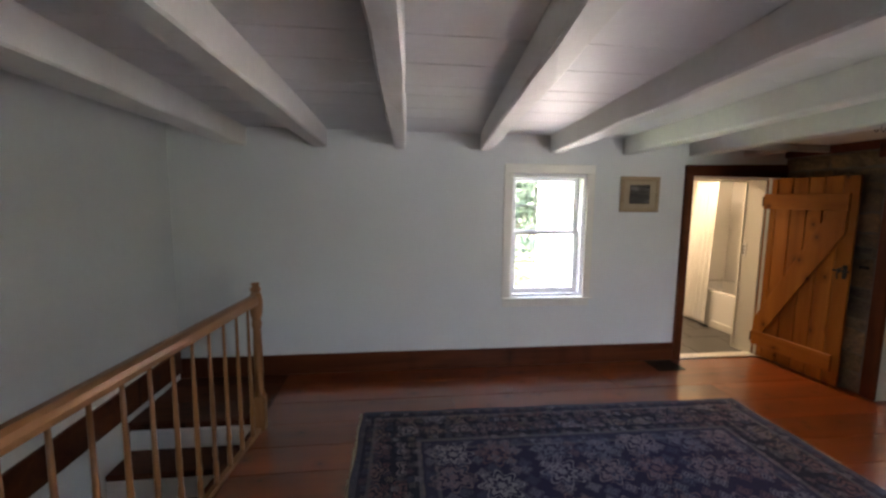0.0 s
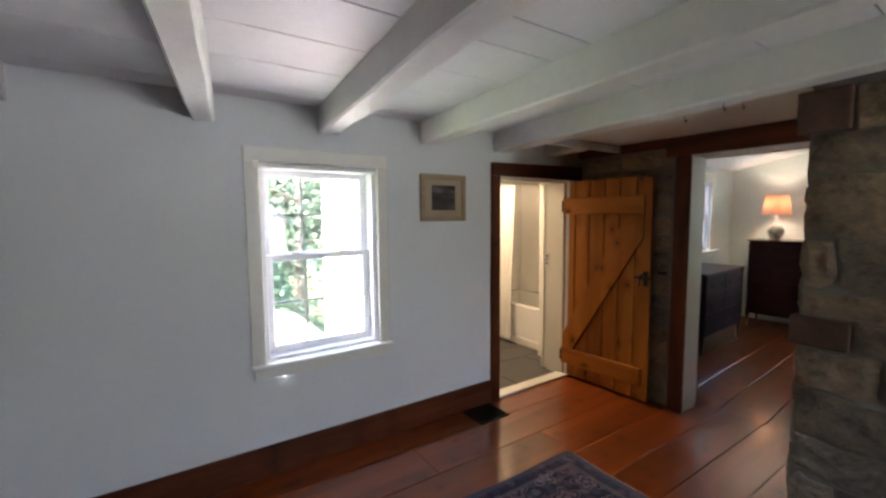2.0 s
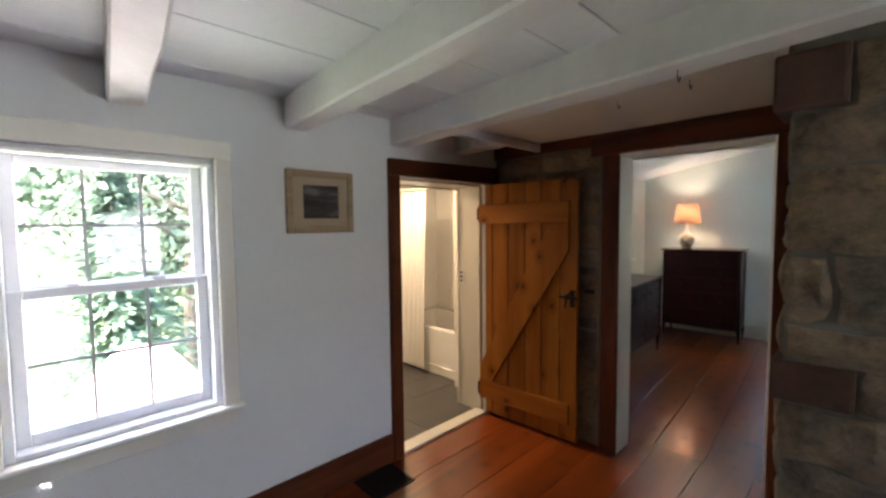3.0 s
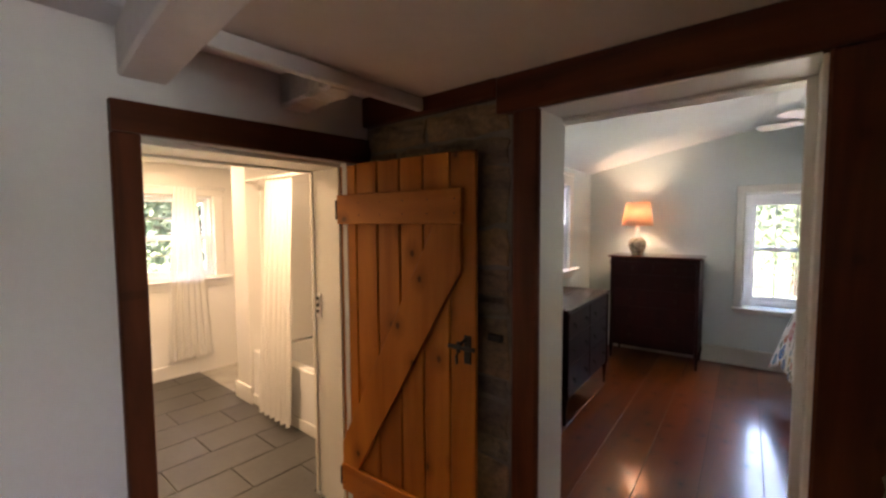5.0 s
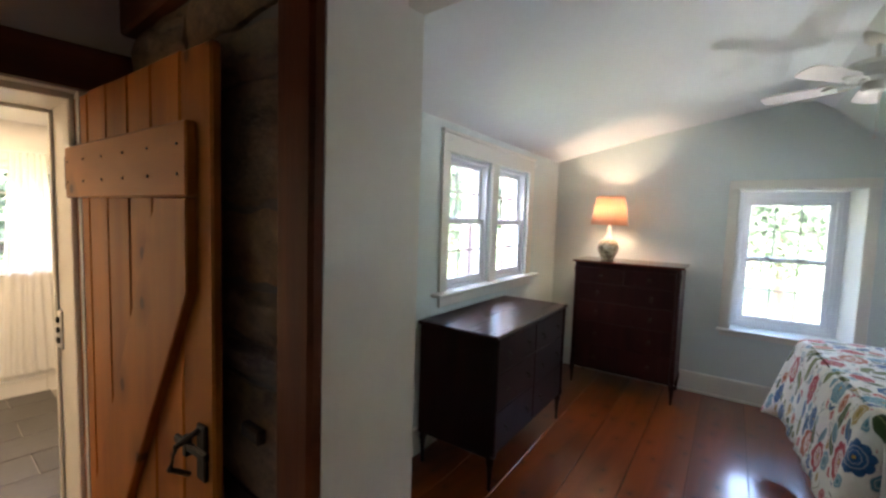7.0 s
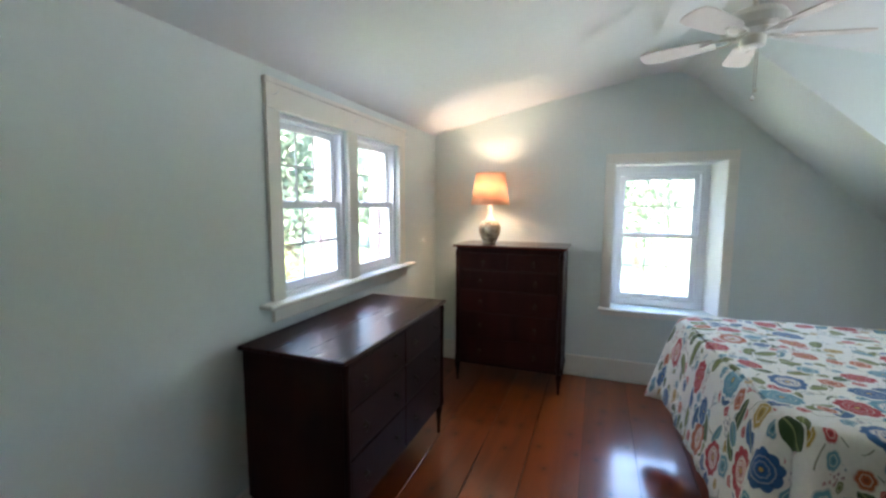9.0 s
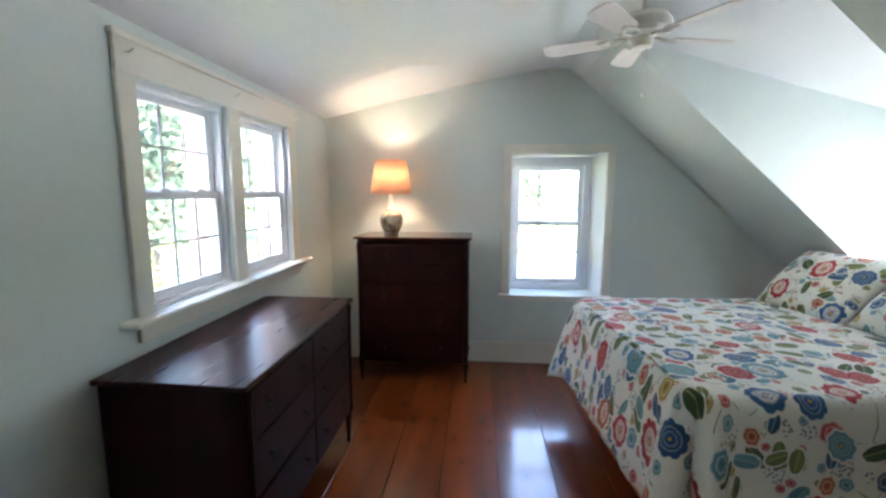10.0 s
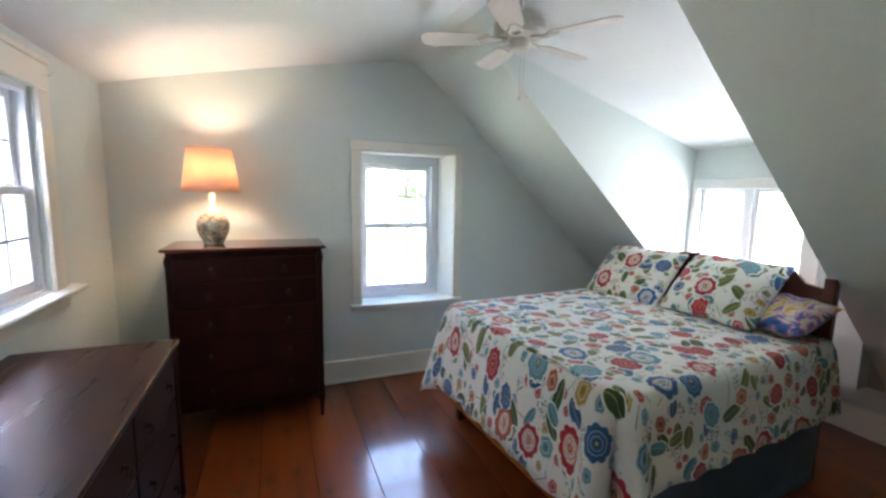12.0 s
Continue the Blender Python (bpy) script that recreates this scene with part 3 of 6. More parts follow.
# ---- structure: hall, bathroom, bedroom ----
HALL_Y, HALL_L, DIV0, DIV1 = 4.23, -1.55, 4.28, 4.546
BED_L, BED_E = 4.64, 8.737
SOUTH = -1.7
wall("wall_north", "y", HALL_Y, 4.55, HALL_L - 0.15, DIV0 + 0.02, -2.9, 2.55, M_HALL, [(1.44, 2.185, 0.69, 1.87), (3.26, 4.142, 0.0, 1.866)], "white plastered wall of the landing room", "wall")
wall("wall_west", "x", HALL_L - 0.15, HALL_L, SOUTH, HALL_Y, -2.9, 2.55, M_HALL, (), "white plastered wall beside the stairwell", "wall")
# this wall's opening is unseen, added to let light in from behind
wall("wall_south", "y", SOUTH - 0.15, SOUTH, HALL_L - 0.15, DIV1, -2.9, 2.55, M_HALL, [(2.15, 3.05, 0.75, 1.92)], "plain white plastered wall", "wall")
wall("wall_partition", "x", DIV0 + 0.02, DIV1, SOUTH, 4.56, 0.0, 3.05, M_MINT, [(2.405, 3.257, 0.0, 2.005)], "thick wall between landing and bedroom", "wall")
site[0] = BEDROOM
wall("wall_bedroom_north", "y", BED_L, 4.80, DIV1 - 0.02, BED_E + 0.3, -2.9, 3.05, M_MINT, [(6.35, 7.03, 1.10, 2.09), (7.15, 7.83, 1.10, 2.09)], "pale mint bedroom wall with paired windows", "wall")
wall("wall_bedroom_east", "x", BED_E, BED_E + 0.3, -0.6, BED_L, -2.9, 3.05, M_MINT, [(1.98, 2.86, 0.675, 1.978)], "pale mint gable wall with a deep window", "wall")
wall("wall_knee", "y", -0.50, -0.35, DIV1 - 0.2, BED_E, -2.9, 0.62, M_MINT, (), "low mint knee wall under the eaves", "wall")
site[0] = HOUSE
wall("wall_stairwell", "x", -0.675, -0.635, SOUTH, 3.43, -2.9, -0.24, M_HALL, (), "plain white wall of the stairwell", "wall")
thing("floor_below", box(HALL_L, -0.56, SOUTH, 4.2, -2.9, -2.8), M_DARKX, "dark floor at the stair foot", "floor", kind="structure")

# bathroom shell
wall("wall_bath_west", "x", 2.86, 3.0, 4.55, 7.4, -2.9, 2.4, M_BATHW, (), "warm white bathroom wall", "wall")
wall("wall_bath_north", "y", 7.25, 7.4, 3.0, 5.45, -2.9, 2.4, M_BATHW, [(4.0, 4.68, 1.02, 1.86)], "warm white bathroom wall with a window", "wall")
wall("wall_bath_east", "x", 5.3, 5.45, 4.80, 7.25, -2.9, 2.4, M_BATHW, (), "warm white bathroom wall behind the tub", "wall")
wall("wall_tub_end", "y", 6.03, 6.28, 4.46, 5.3, 0.0, 2.17, M_BATHW, (), "white partition at the end of the tub", "wall")
thing("ceiling_bathroom", box(3.0, 5.3, 4.55, 7.25, 2.17, 2.3), M_BATHW, "white bathroom ceiling", "ceiling", kind="structure")
thing("roof_bathroom", box(2.7, 5.6, 4.55, 7.6, 2.41, 2.5), M_SHINGLE, "flat grey roof over the bathroom", "roof", kind="structure")
thing("wall_bath_closing", box(4.36, DIV1 + 0.01, 4.56, 4.80, 0, 2.17), M_BATHW, "warm white wall beside the bathroom door", "wall", kind="structure")


def planks(parent, x0, x1, y0, y1, width, material, rng, ztop=0.0, holes=()):
    y = y0
    while y < y1 - 0.02:
        w = min(width * rng.uniform(0.85, 1.15), y1 - y)
        if y1 - (y + w) < 0.08:
            w = y1 - y
        cuts = [x0]
        x = x0 + rng.uniform(1.2, 3.2)
        while x < x1 - 0.7:
            cuts.append(x)
            x += rng.uniform(2.2, 3.6)
        cuts.append(x1)
        for a, b in zip(cuts, cuts[1:]):
            dz = rng.uniform(-0.0008, 0.0008)
            part("plank", box(a + 0.0012, b - 0.0012, y + 0.0018, y + w - 0.0018, ztop - 0.024, ztop + dz, 0.0009), material, parent)
        y += w


# stairs going down towards the south, from the landing
stairs = base("staircase", (-1.1, 3.46, -0.2), "steep staircase with dark treads and white risers", "stairs", kind="structure")
for i in range(12):
    zt, y = -0.19 * (i + 1), 3.445 - 0.27 * i
    part("riser", box(HALL_L + 0.03, -0.675, y - 0.02, y, zt + 0.001, zt + 0.19 - 0.045, 0.002), M_WHITE, stairs)
    part("tread", box(HALL_L + 0.03, -0.675, y - 0.295, y - 0.021, zt - 0.042, zt, 0.008, 2), M_DARKX, stairs)
# nosing made deeper so its dark edge takes in the shadow below
part("landing_nosing", box(HALL_L + 0.022, -0.675, 3.438, 3.462, -0.05, -0.004, 0.006), M_DARKX, stairs)


# ceilings
def hall_ceiling():
    bm = bmesh.new()
    ys = [SOUTH, -1.45, -1.05, -0.7, -0.3, 0.06, 0.42, 0.8, 1.2, 1.62, 2.03, 2.36, 2.72, 2.93, 3.27, 3.61, 4.05, HALL_Y]
    for a, b in zip(ys, ys[1:]):
        add_box(bm, HALL_L, DIV0, a + 0.0025, b - 0.0025, 2.215, 2.24, 0.003)
    add_box(bm, HALL_L, DIV0, SOUTH, HALL_Y, 2.243, 2.42)
    return bm


thing("ceiling_landing", hall_ceiling(), M_CEILB, "white painted board ceiling with open seams", "ceiling", kind="structure")
thing("ceiling_entry", prism(bmesh.new(), [(3.20, 3.80), (3.05, 2.0), (DIV0, 2.0), (DIV0, 3.80)], "z", 2.135, 2.2135), M_TAN, "low cream plaster ceiling before the doors", "ceiling", kind="structure")

rng = random.Random(5)


def beam_mesh(x0, x1, y0, y1, z0, z1, lean=0.0):
    """A hand-hewn timber: edges a little uneven along its length."""
    bm = bmesh.new()
    n = 16
    rings = []
    for i in range(n + 1):
        y = y0 + (y1 - y0) * i / n
        j = [rng.uniform(-0.006, 0.006) for _ in range(6)]
        c = 0.010
        pts = [(x0 + j[0], z1), (x0 + j[0], z0 + c + j[1]), (x0 + c + j[0], z0 + j[1]), (x1 - c + j[2], z0 + j[3]), (x1 + j[2], z0 + c + j[3]), (x1 + j[2], z1)]
        rings.append([bm.verts.new((p + lean * (y - y1), y, q)) for p, q in pts])
    for a, b in zip(rings, rings[1:]):
        for k in range(6):
            bm.faces.new((a[k], a[(k + 1) % 6], b[(k + 1) % 6], b[k]))
    bm.faces.new(rings[0])
    bm.faces.new(rings[-1][::-1])
    return bm


for x0, x1, lean in ((-1.085, -0.906, -0.03), (-0.35, -0.23, 0.0), (0.355, 0.455, 0.035), (1.13, 1.24, 0.125), (1.80, 1.925, 0.10), (2.52, 2.65, 0.085), (3.205, 3.355, 0.085)):
    thing("ceiling_beam", beam_mesh(x0, x1, SOUTH, HALL_Y, 2.06, 2.214, lean), M_BEAM, "white painted hewn ceiling beam", "beam", "ceiling beams", "structure")
thing("beam_stub", beam_mesh(3.80, 3.93, 3.83, HALL_Y, 2.075, 2.214, 0.08), M_BEAM, "short stub of a white painted beam", "beam", kind="structure")
tr = base("trim_ceiling", (3.36, 3.79, 2.08), "narrow white strip edging the low ceiling", "trim", kind="structure")
part("strip", box(3.29, 4.27, 3.79, 3.825, 2.075, 2.13, 0.004), M_BEAM, tr)


def bedroom_ceiling():
    """North pitch and rounded ridge, then the south pitch with the dormer left open."""
    prof = [(4.64, 2.30), (4.35, 2.37), (4.0, 2.445), (3.6, 2.525), (3.26, 2.59), (2.9, 2.652), (2.65, 2.695), (2.48, 2.712), (2.36, 2.70), (2.25, 2.635)]
    bm = bmesh.new()
    prism(bm, prof + [(2.25, 3.0), (4.64, 3.0)], "x", DIV1 - 0.18, BED_E)
    return bm


DX0, DX1, DWY = 6.405, 7.70, 0.12
SL = [(2.25, 2.635), (-0.40, 0.31)]
site[0] = BEDROOM
thing("ceiling_bedroom", bedroom_ceiling(), M_BCEIL, "white sloping bedroom ceiling with a soft ridge", "ceiling", kind="structure")
for nm, a, b in (("ceiling_slope_west", DIV1 - 0.18, DX0), ("ceiling_slope_east", DX1, BED_E)):
    thing(nm, prism(bmesh.new(), SL + [(-0.40, 2.6), (2.25, 3.0)], "x", a, b), M_MINT, "mint painted roof slope", "ceiling", kind="structure")
thing("ceiling_dormer", prism(bmesh.new(), [(2.25, 2.635), (DWY - 0.12, 2.0), (DWY - 0.12, 2.5), (2.25, 3.0)], "x", DX0, DX1), M_BCEIL, "white sloping dormer ceiling", "ceiling", kind="structure")


def slope_z(y):
    for (a, b), (c, d) in zip(SL, SL[1:]):
        if c <= y <= a:
            return d + (b - d) * (y - c) / (a - c)
    return SL[-1][1]


thing("ceiling_slope_dormer", prism(bmesh.new(), [(DWY, slope_z(DWY) - 0.01), (-0.40, 0.31), (-0.40, 0.95), (DWY - 0.12, 0.95), (DWY - 0.12, slope_z(DWY) + 0.02), (DWY, slope_z(DWY) - 0.005)], "x", DX0, DX1), M_MINT, "mint roof slope below the dormer", "ceiling", kind="structure")
wall("wall_dormer", "y", DWY - 0.12, DWY, DX0, DX1, slope_z(DWY) - 0.3, 2.04, M_MINT, [(6.805, 7.632, 0.98, 1.71)], "mint dormer wall with casement windows", "wall")
thing("dormer_sill", box(DX0, DX1, DWY - 0.12, DWY + 0.004, slope_z(DWY) - 0.03, slope_z(DWY) + 0.012), M_MINT, "mint ledge below the dormer window", "ledge", kind="structure")

site[0] = HOUSE
thing("floor_hall_base", box(-0.62, DIV0 + 0.3, SOUTH, HALL_Y, -0.24, -0.026), M_DARKX, "dark boards below the floor", "floor", kind="structure")
thing("floor_landing_base", box(HALL_L, -0.62, 3.46, HALL_Y, -0.24, -0.026), M_DARKX, "dark boards below the landing", "floor", kind="structure")
site[0] = TURN
thing("floor_bedroom_base", box(DIV0 + 0.3, 8.28, -0.46, 4.232, -0.24, -0.026), M_DARKX, "dark boards below the floor", "floor", kind="structure")
site[0] = HOUSE
thing("floor_bath_base", box(3.0, 5.3, HALL_Y, 7.25, -0.24, -0.012), M_GROUT, "pale grout bed of the tiled floor", "floor", kind="structure")


thing("floor_nosing", prism(bmesh.new(), [(-0.64, 3.46), (-0.95, 0.2), (-0.95, SOUTH), (-0.621, SOUTH), (-0.621, 3.46)], "z", -0.238, -0.001), M_DARKX, "stained board edging the stairwell", "floor edge", kind="structure")


# ---- trim ----
def baseboard(name, segs, material, label, top=None):
    b = base(name, (segs[0][0], segs[0][2], 0), label, "baseboard", kind="structure")
    for x0, x1, y0, y1, z0, z1 in segs:
        part("board", box(x0, x1, y0, y1, z0, z1, 0.004), material, b)
    return b


baseboard("baseboard_hall", [(HALL_L, 3.18, HALL_Y - 0.022, HALL_Y, 0.001, 0.185)], M_DARKX, "dark red-stained pine baseboard")
baseboard("baseboard_stairwell", [(HALL_L, HALL_L + 0.022, SOUTH, HALL_Y - 0.022, 0.06, 0.27)], M_DARKX, "dark stained board along the stairwell wall")
site[0] = BEDROOM
baseboard("baseboard_bedroom_east", [(BED_E - 0.02, BED_E, -0.35, BED_L, 0.001, 0.17), (BED_E - 0.028, BED_E, -0.35, BED_L, 0.17, 0.195), (BED_E - 0.04, BED_E - 0.02, -0.35, BED_L - 0.02, 0.001, 0.022)], M_TRIM, "cream painted moulded baseboard")
baseboard("baseboard_bedroom_north", [(DIV1, BED_E - 0.03, BED_L - 0.02, BED_L, 0.001, 0.17), (DIV1, BED_E - 0.03, BED_L - 0.028, BED_L, 0.17, 0.195)], M_TRIM, "cream painted moulded baseboard")
baseboard("baseboard_knee", [(DIV1, BED_E - 0.03, -0.35, -0.33, 0.001, 0.17), (DIV1, BED_E - 0.03, -0.35, -0.322, 0.17, 0.195)], M_TRIM, "cream painted moulded baseboard")
site[0] = HOUSE
baseboard("baseboard_bath", [(3.0, 4.46, 7.232, 7.25, 0.0, 0.12), (3.0, 4.46, 7.226, 7.25, 0.12, 0.14), (4.44, 4.46, 6.0, 6.30, 0.0, 0.15), (4.44, 5.3, 6.28, 6.30, 0.0, 0.12)], M_BATHW, "white bathroom baseboard")

# bathroom doorway: dark casing, white lining and sill
door_frame_1 = base("trim_bath_doorway", (3.7, HALL_Y, 0), "dark timber casing round the bathroom doorway", "door frame", kind="structure")
part("casing", box(3.178, 3.262, HALL_Y - 0.03, HALL_Y + 0.04, 0.0, 1.868, 0.006), M_DARKW, door_frame_1)
hd = bmesh.new()
prism(hd, [(3.178, 1.868), (DIV0, 1.868), (DIV0, 1.995), (3.178, 1.972)], "y", HALL_Y - 0.034, HALL_Y + 0.04)
part("head_casing", hd, M_DARKX, door_frame_1)
part("jamb", box(3.26, 3.275, HALL_Y + 0.04, 4.56, 0.0, 1.866, 0.003), M_TRIM, door_frame_1, "white painted jamb lining")
part("jamb", box(4.128, 4.142, HALL_Y + 0.05, 4.545, 0.0, 1.866, 0.003), M_TRIM, door_frame_1, "white painted jamb lining")
part("jamb", box(3.275, 4.128, HALL_Y + 0.04, 4.56, 1.846, 1.866, 0.003), M_TRIM, door_frame_1, "white painted jamb lining")
part("stop", box(4.118, 4.128, 4.505, 4.53, 0.02, 1.846, 0.003), M_TRIM, door_frame_1)
part("stop", box(3.275, 4.118, 4.505, 4.53, 1.834, 1.846, 0.003), M_TRIM, door_frame_1)
part("threshold", box(3.262, 4.135, HALL_Y - 0.01, 4.335, -0.01, 0.018, 0.006), M_TRIM, door_frame_1, "white painted threshold")
sw = base("switch_plate", (4.128, 4.485, 1.11), "white three-gang switch plate on the jamb", "light switch")
part("plate", box(4.121, 4.1275, 4.45, 4.50, 1.045, 1.175, 0.002), M_WHITE, sw)
for z in (1.075, 1.11, 1.145):
    part("toggle", box(4.113, 4.121, 4.465, 4.485, z - 0.010, z + 0.010, 0.003), M_IRON, sw)

# bedroom doorway: dark posts and lintel, white lining
door_frame_2 = base("trim_bedroom_doorway", (DIV0, 2.86, 0), "dark timber posts and lintel round the bedroom doorway", "door frame", kind="structure")
part("post", box(DIV0 - 0.035, DIV0 + 0.02, 3.214, 3.325, 0.0, 1.99, 0.008), M_DARKW, door_frame_2)
part("post", box(DIV0 - 0.035, DIV0 + 0.02, 2.275, 2.418, 0.0, 1.99, 0.008), M_DARKW, door_frame_2)
part("lintel", box(DIV0 - 0.04, DIV0 + 0.02, 2.275, 3.40, 1.99, 2.134, 0.008), M_DARKH, door_frame_2)
part("lintel", box(DIV0 - 0.036, DIV0 + 0.02, 3.40, HALL_Y - 0.003, 2.06, 2.2125, 0.008), M_DARKH, door_frame_2)
part("jamb", box(DIV0 - 0.01, 4.47, 3.212, 3.255, 0.0, 1.985, 0.003), M_TRIM, door_frame_2, "cream painted jamb lining")
part("jamb", box(4.47, DIV1 + 0.004, 3.240, 3.256, 0.0, 1.985, 0.002), M_TRIM, door_frame_2, "cream painted jamb lining")
part("jamb", box(DIV0 - 0.01, DIV1 + 0.004, 2.407, 2.430, 0.0, 1.985, 0.003), M_TRIM, door_frame_2, "cream painted jamb lining")
part("jamb", box(DIV0 - 0.01, DIV1 + 0.004, 2.430, 3.240, 1.984, 2.004, 0.003), M_TRIM, door_frame_2, "cream painted jamb lining")
part("stop", box(DIV1 - 0.085, DIV1 - 0.002, 2.430, 2.456, 0.0, 1.984, 0.003), M_TRIM, door_frame_2)
part("stop", box(DIV1 - 0.085, DIV1 - 0.002, 2.456, 3.240, 1.972, 1.984, 0.003), M_TRIM, door_frame_2)


# ---- windows ----
def sash(win, axis, u0, u1, d, out, z0, z1, rows, cols, rail=0.045, material=None, name="sash"):
    """One sash: a moulded frame, its pane and the thin bars across it."""
    material = material or M_VINYL
    d0, d1 = d, d + out * 0.032
    bm = bmesh.new()
    oriented(axis, u0, u0 + rail, d0, d1, z0, z1, 0.004, bm)
    oriented(axis, u1 - rail, u1, d0, d1, z0, z1, 0.004, bm)
    oriented(axis, u0 + rail, u1 - rail, d0 + out * 0.001, d1, z0, z0 + rail * 1.1, 0.004, bm)
    oriented(axis, u0 + rail, u1 - rail, d0 + out * 0.001, d1, z1 - rail * 0.85, z1, 0.004, bm)
    s = part(name, bm, material, win)
    a, b, c, e = u0 + rail, u1 - rail, z0 + rail * 1.1, z1 - rail * 0.85
    g = part("pane", oriented(axis, a - 0.004, b + 0.004, d0 + out * 0.014, d0 + out * 0.017, c - 0.004, e + 0.004), M_GLASS, s, "clear glass")
    g.visible_shadow = False
    for i in range(1, cols):
        u = a + (b - a) * i / cols
        part("muntin", oriented(axis, u - 0.006, u + 0.006, d0 + out * 0.006, d0 + out * 0.013, c, e), M_BARS, s, "grey dividing bar")
    for i in range(1, rows):
        z = c + (e - c) * i / rows
        part("muntin", oriented(axis, a, b, d0 + out * 0.005, d0 + out * 0.0125, z - 0.006, z + 0.006), M_BARS, s, "grey dividing bar")
    return s


def double_hung(win, axis, u0, u1, face, out, z0, z1, meet, inset=0.07, rows=2, cols=3, locks=True):
    """A pair of sliding sashes in an opening, with side tracks."""
    d = face + out * inset
    for a, b in ((u0, u0 + 0.03), (u1 - 0.03, u1)):
        part("track", oriented(axis, a, b, face + out * 0.02, d + out * 0.085, z0, z1, 0.003), M_VINYL, win)
    part("head_track", oriented(axis, u0 + 0.03, u1 - 0.03, face + out * 0.02, d + out * 0.085, z1 - 0.03, z1, 0.003), M_VINYL, win)
    part("sill_track", oriented(axis, u0 + 0.03, u1 - 0.03, face + out * 0.02, d + out * 0.085, z0, z0 + 0.02, 0.003), M_VINYL, win)
    sash(win, axis, u0 + 0.03, u1 - 0.03, d, out, z0 + 0.02, meet + 0.02, rows, cols, name="lower_sash")
    sash(win, axis, u0 + 0.03, u1 - 0.03, d + out * 0.036, out, meet - 0.02, z1 - 0.03, rows, cols, name="upper_sash")
    if locks:
        for f in (0.3, 0.7):
            u = u0 + (u1 - u0) * f
            part("sash_lock", oriented(axis, u - 0.025, u + 0.025, d + out * 0.002, d + out * 0.03, meet + 0.021, meet + 0.034, 0.004), M_VINYL, win)


# landing window
w1 = base("window_landing", (1.80, HALL_Y, 0.65), "white double-hung window with cream casing", "window", kind="structure")
for a, b in ((1.365, 1.445), (2.175, 2.25)):
    part("casing", box(a, b, HALL_Y - 0.02, HALL_Y, 0.675, 1.865, 0.004), M_TRIM, w1)
part("head_casing", box(1.365, 2.25, HALL_Y - 0.022, HALL_Y, 1.865, 1.952, 0.004), M_TRIM, w1)
part("window_sill", box(1.36, 2.265, HALL_Y - 0.055, HALL_Y + 0.07, 0.668, 0.69, 0.006), M_TRIM, w1)
part("apron", box(1.375, 2.24, HALL_Y - 0.02, HALL_Y, 0.595, 0.668, 0.004), M_TRIM, w1)
part("shade_roll", tube(bmesh.new(), [(1.45, HALL_Y + 0.0, 1.842), (2.16, HALL_Y + 0.0, 1.842)], 0.013, 12), M_WHITE, w1, "thin white curtain rod")
part("bracket", box(1.405, 1.445, HALL_Y - 0.035, HALL_Y - 0.02, 1.83, 1.87, 0.004), M_TRIM, w1)
double_hung(w1, "y", 1.445, 2.18, HALL_Y, 1, 0.69, 1.865, 1.30, 0.085)

# paired bedroom windows
site[0] = BEDROOM
w2 = base("window_bedroom_north", (7.19, BED_L, 1.1), "paired double-hung windows with deep cream casing", "window", kind="structure")
for a, b in ((6.255, 6.355), (7.03, 7.15), (7.83, 8.10)):
    part("casing", box(a, min(b, 7.95), BED_L - 0.022, BED_L, 1.095, 2.09, 0.004), M_TRIM, w2)
part("head_casing", box(6.255, 7.95, BED_L - 0.024, BED_L, 2.09, 2.215, 0.004), M_TRIM, w2)
part("head_moulding", box(6.245, 7.96, BED_L - 0.034, BED_L, 2.215, 2.243, 0.005), M_TRIM, w2)
part("window_sill", box(6.17, 8.06, BED_L - 0.085, BED_L + 0.07, 1.07, 1.095, 0.007), M_TRIM, w2)
part("apron", box(6.255, 7.96, BED_L - 0.024, BED_L, 0.985, 1.07, 0.005), M_TRIM, w2)
for u in (6.30, 7.09, 7.90):
    part("hook", tube(bmesh.new(), [(u, BED_L - 0.022, 2.16), (u, BED_L - 0.05, 2.16), (u + 0.01, BED_L - 0.06, 2.175)], 0.005, 8), M_WHITE, w2)
double_hung(w2, "y", 6.355, 7.03, BED_L, 1, 1.10, 2.09, 1.60, 0.04)
double_hung(w2, "y", 7.15, 7.83, BED_L, 1, 1.10, 2.09, 1.60, 0.04)

# deep gable window
w3 = base("window_bedroom_east", (BED_E, 2.42, 0.67), "white double-hung window in a deep reveal", "window", kind="structure")
for a, b in ((1.90, 1.98), (2.86, 2.94)):
    part("casing", box(BED_E - 0.018, BED_E, a, b, 0.67, 1.978, 0.004), M_TRIM, w3)
part("head_casing", box(BED_E - 0.02, BED_E, 1.90, 2.94, 1.978, 2.055, 0.004), M_TRIM, w3)
part("window_sill", box(BED_E - 0.06, BED_E + 0.26, 1.885, 2.955, 0.645, 0.675, 0.006), M_TRIM, w3)
part("apron", box(BED_E - 0.016, BED_E, 1.91, 2.93, 0.605, 0.645, 0.004), M_TRIM, w3)
part("reveal", prism(bmesh.new(), [(BED_E, 1.981), (BED_E + 0.25, 2.06), (BED_E + 0.27, 2.06), (BED_E + 0.27, 1.981)], "z", 0.675, 1.977), M_WHITE, w3, "white splayed reveal")
part("reveal", box(BED_E, BED_E + 0.25, 2.848, 2.859, 0.675, 1.977, 0.002), M_WHITE, w3)
part("reveal", box(BED_E, BED_E + 0.25, 2.06, 2.848, 1.962, 1.977, 0.002), M_WHITE, w3)
fr = bmesh.new()
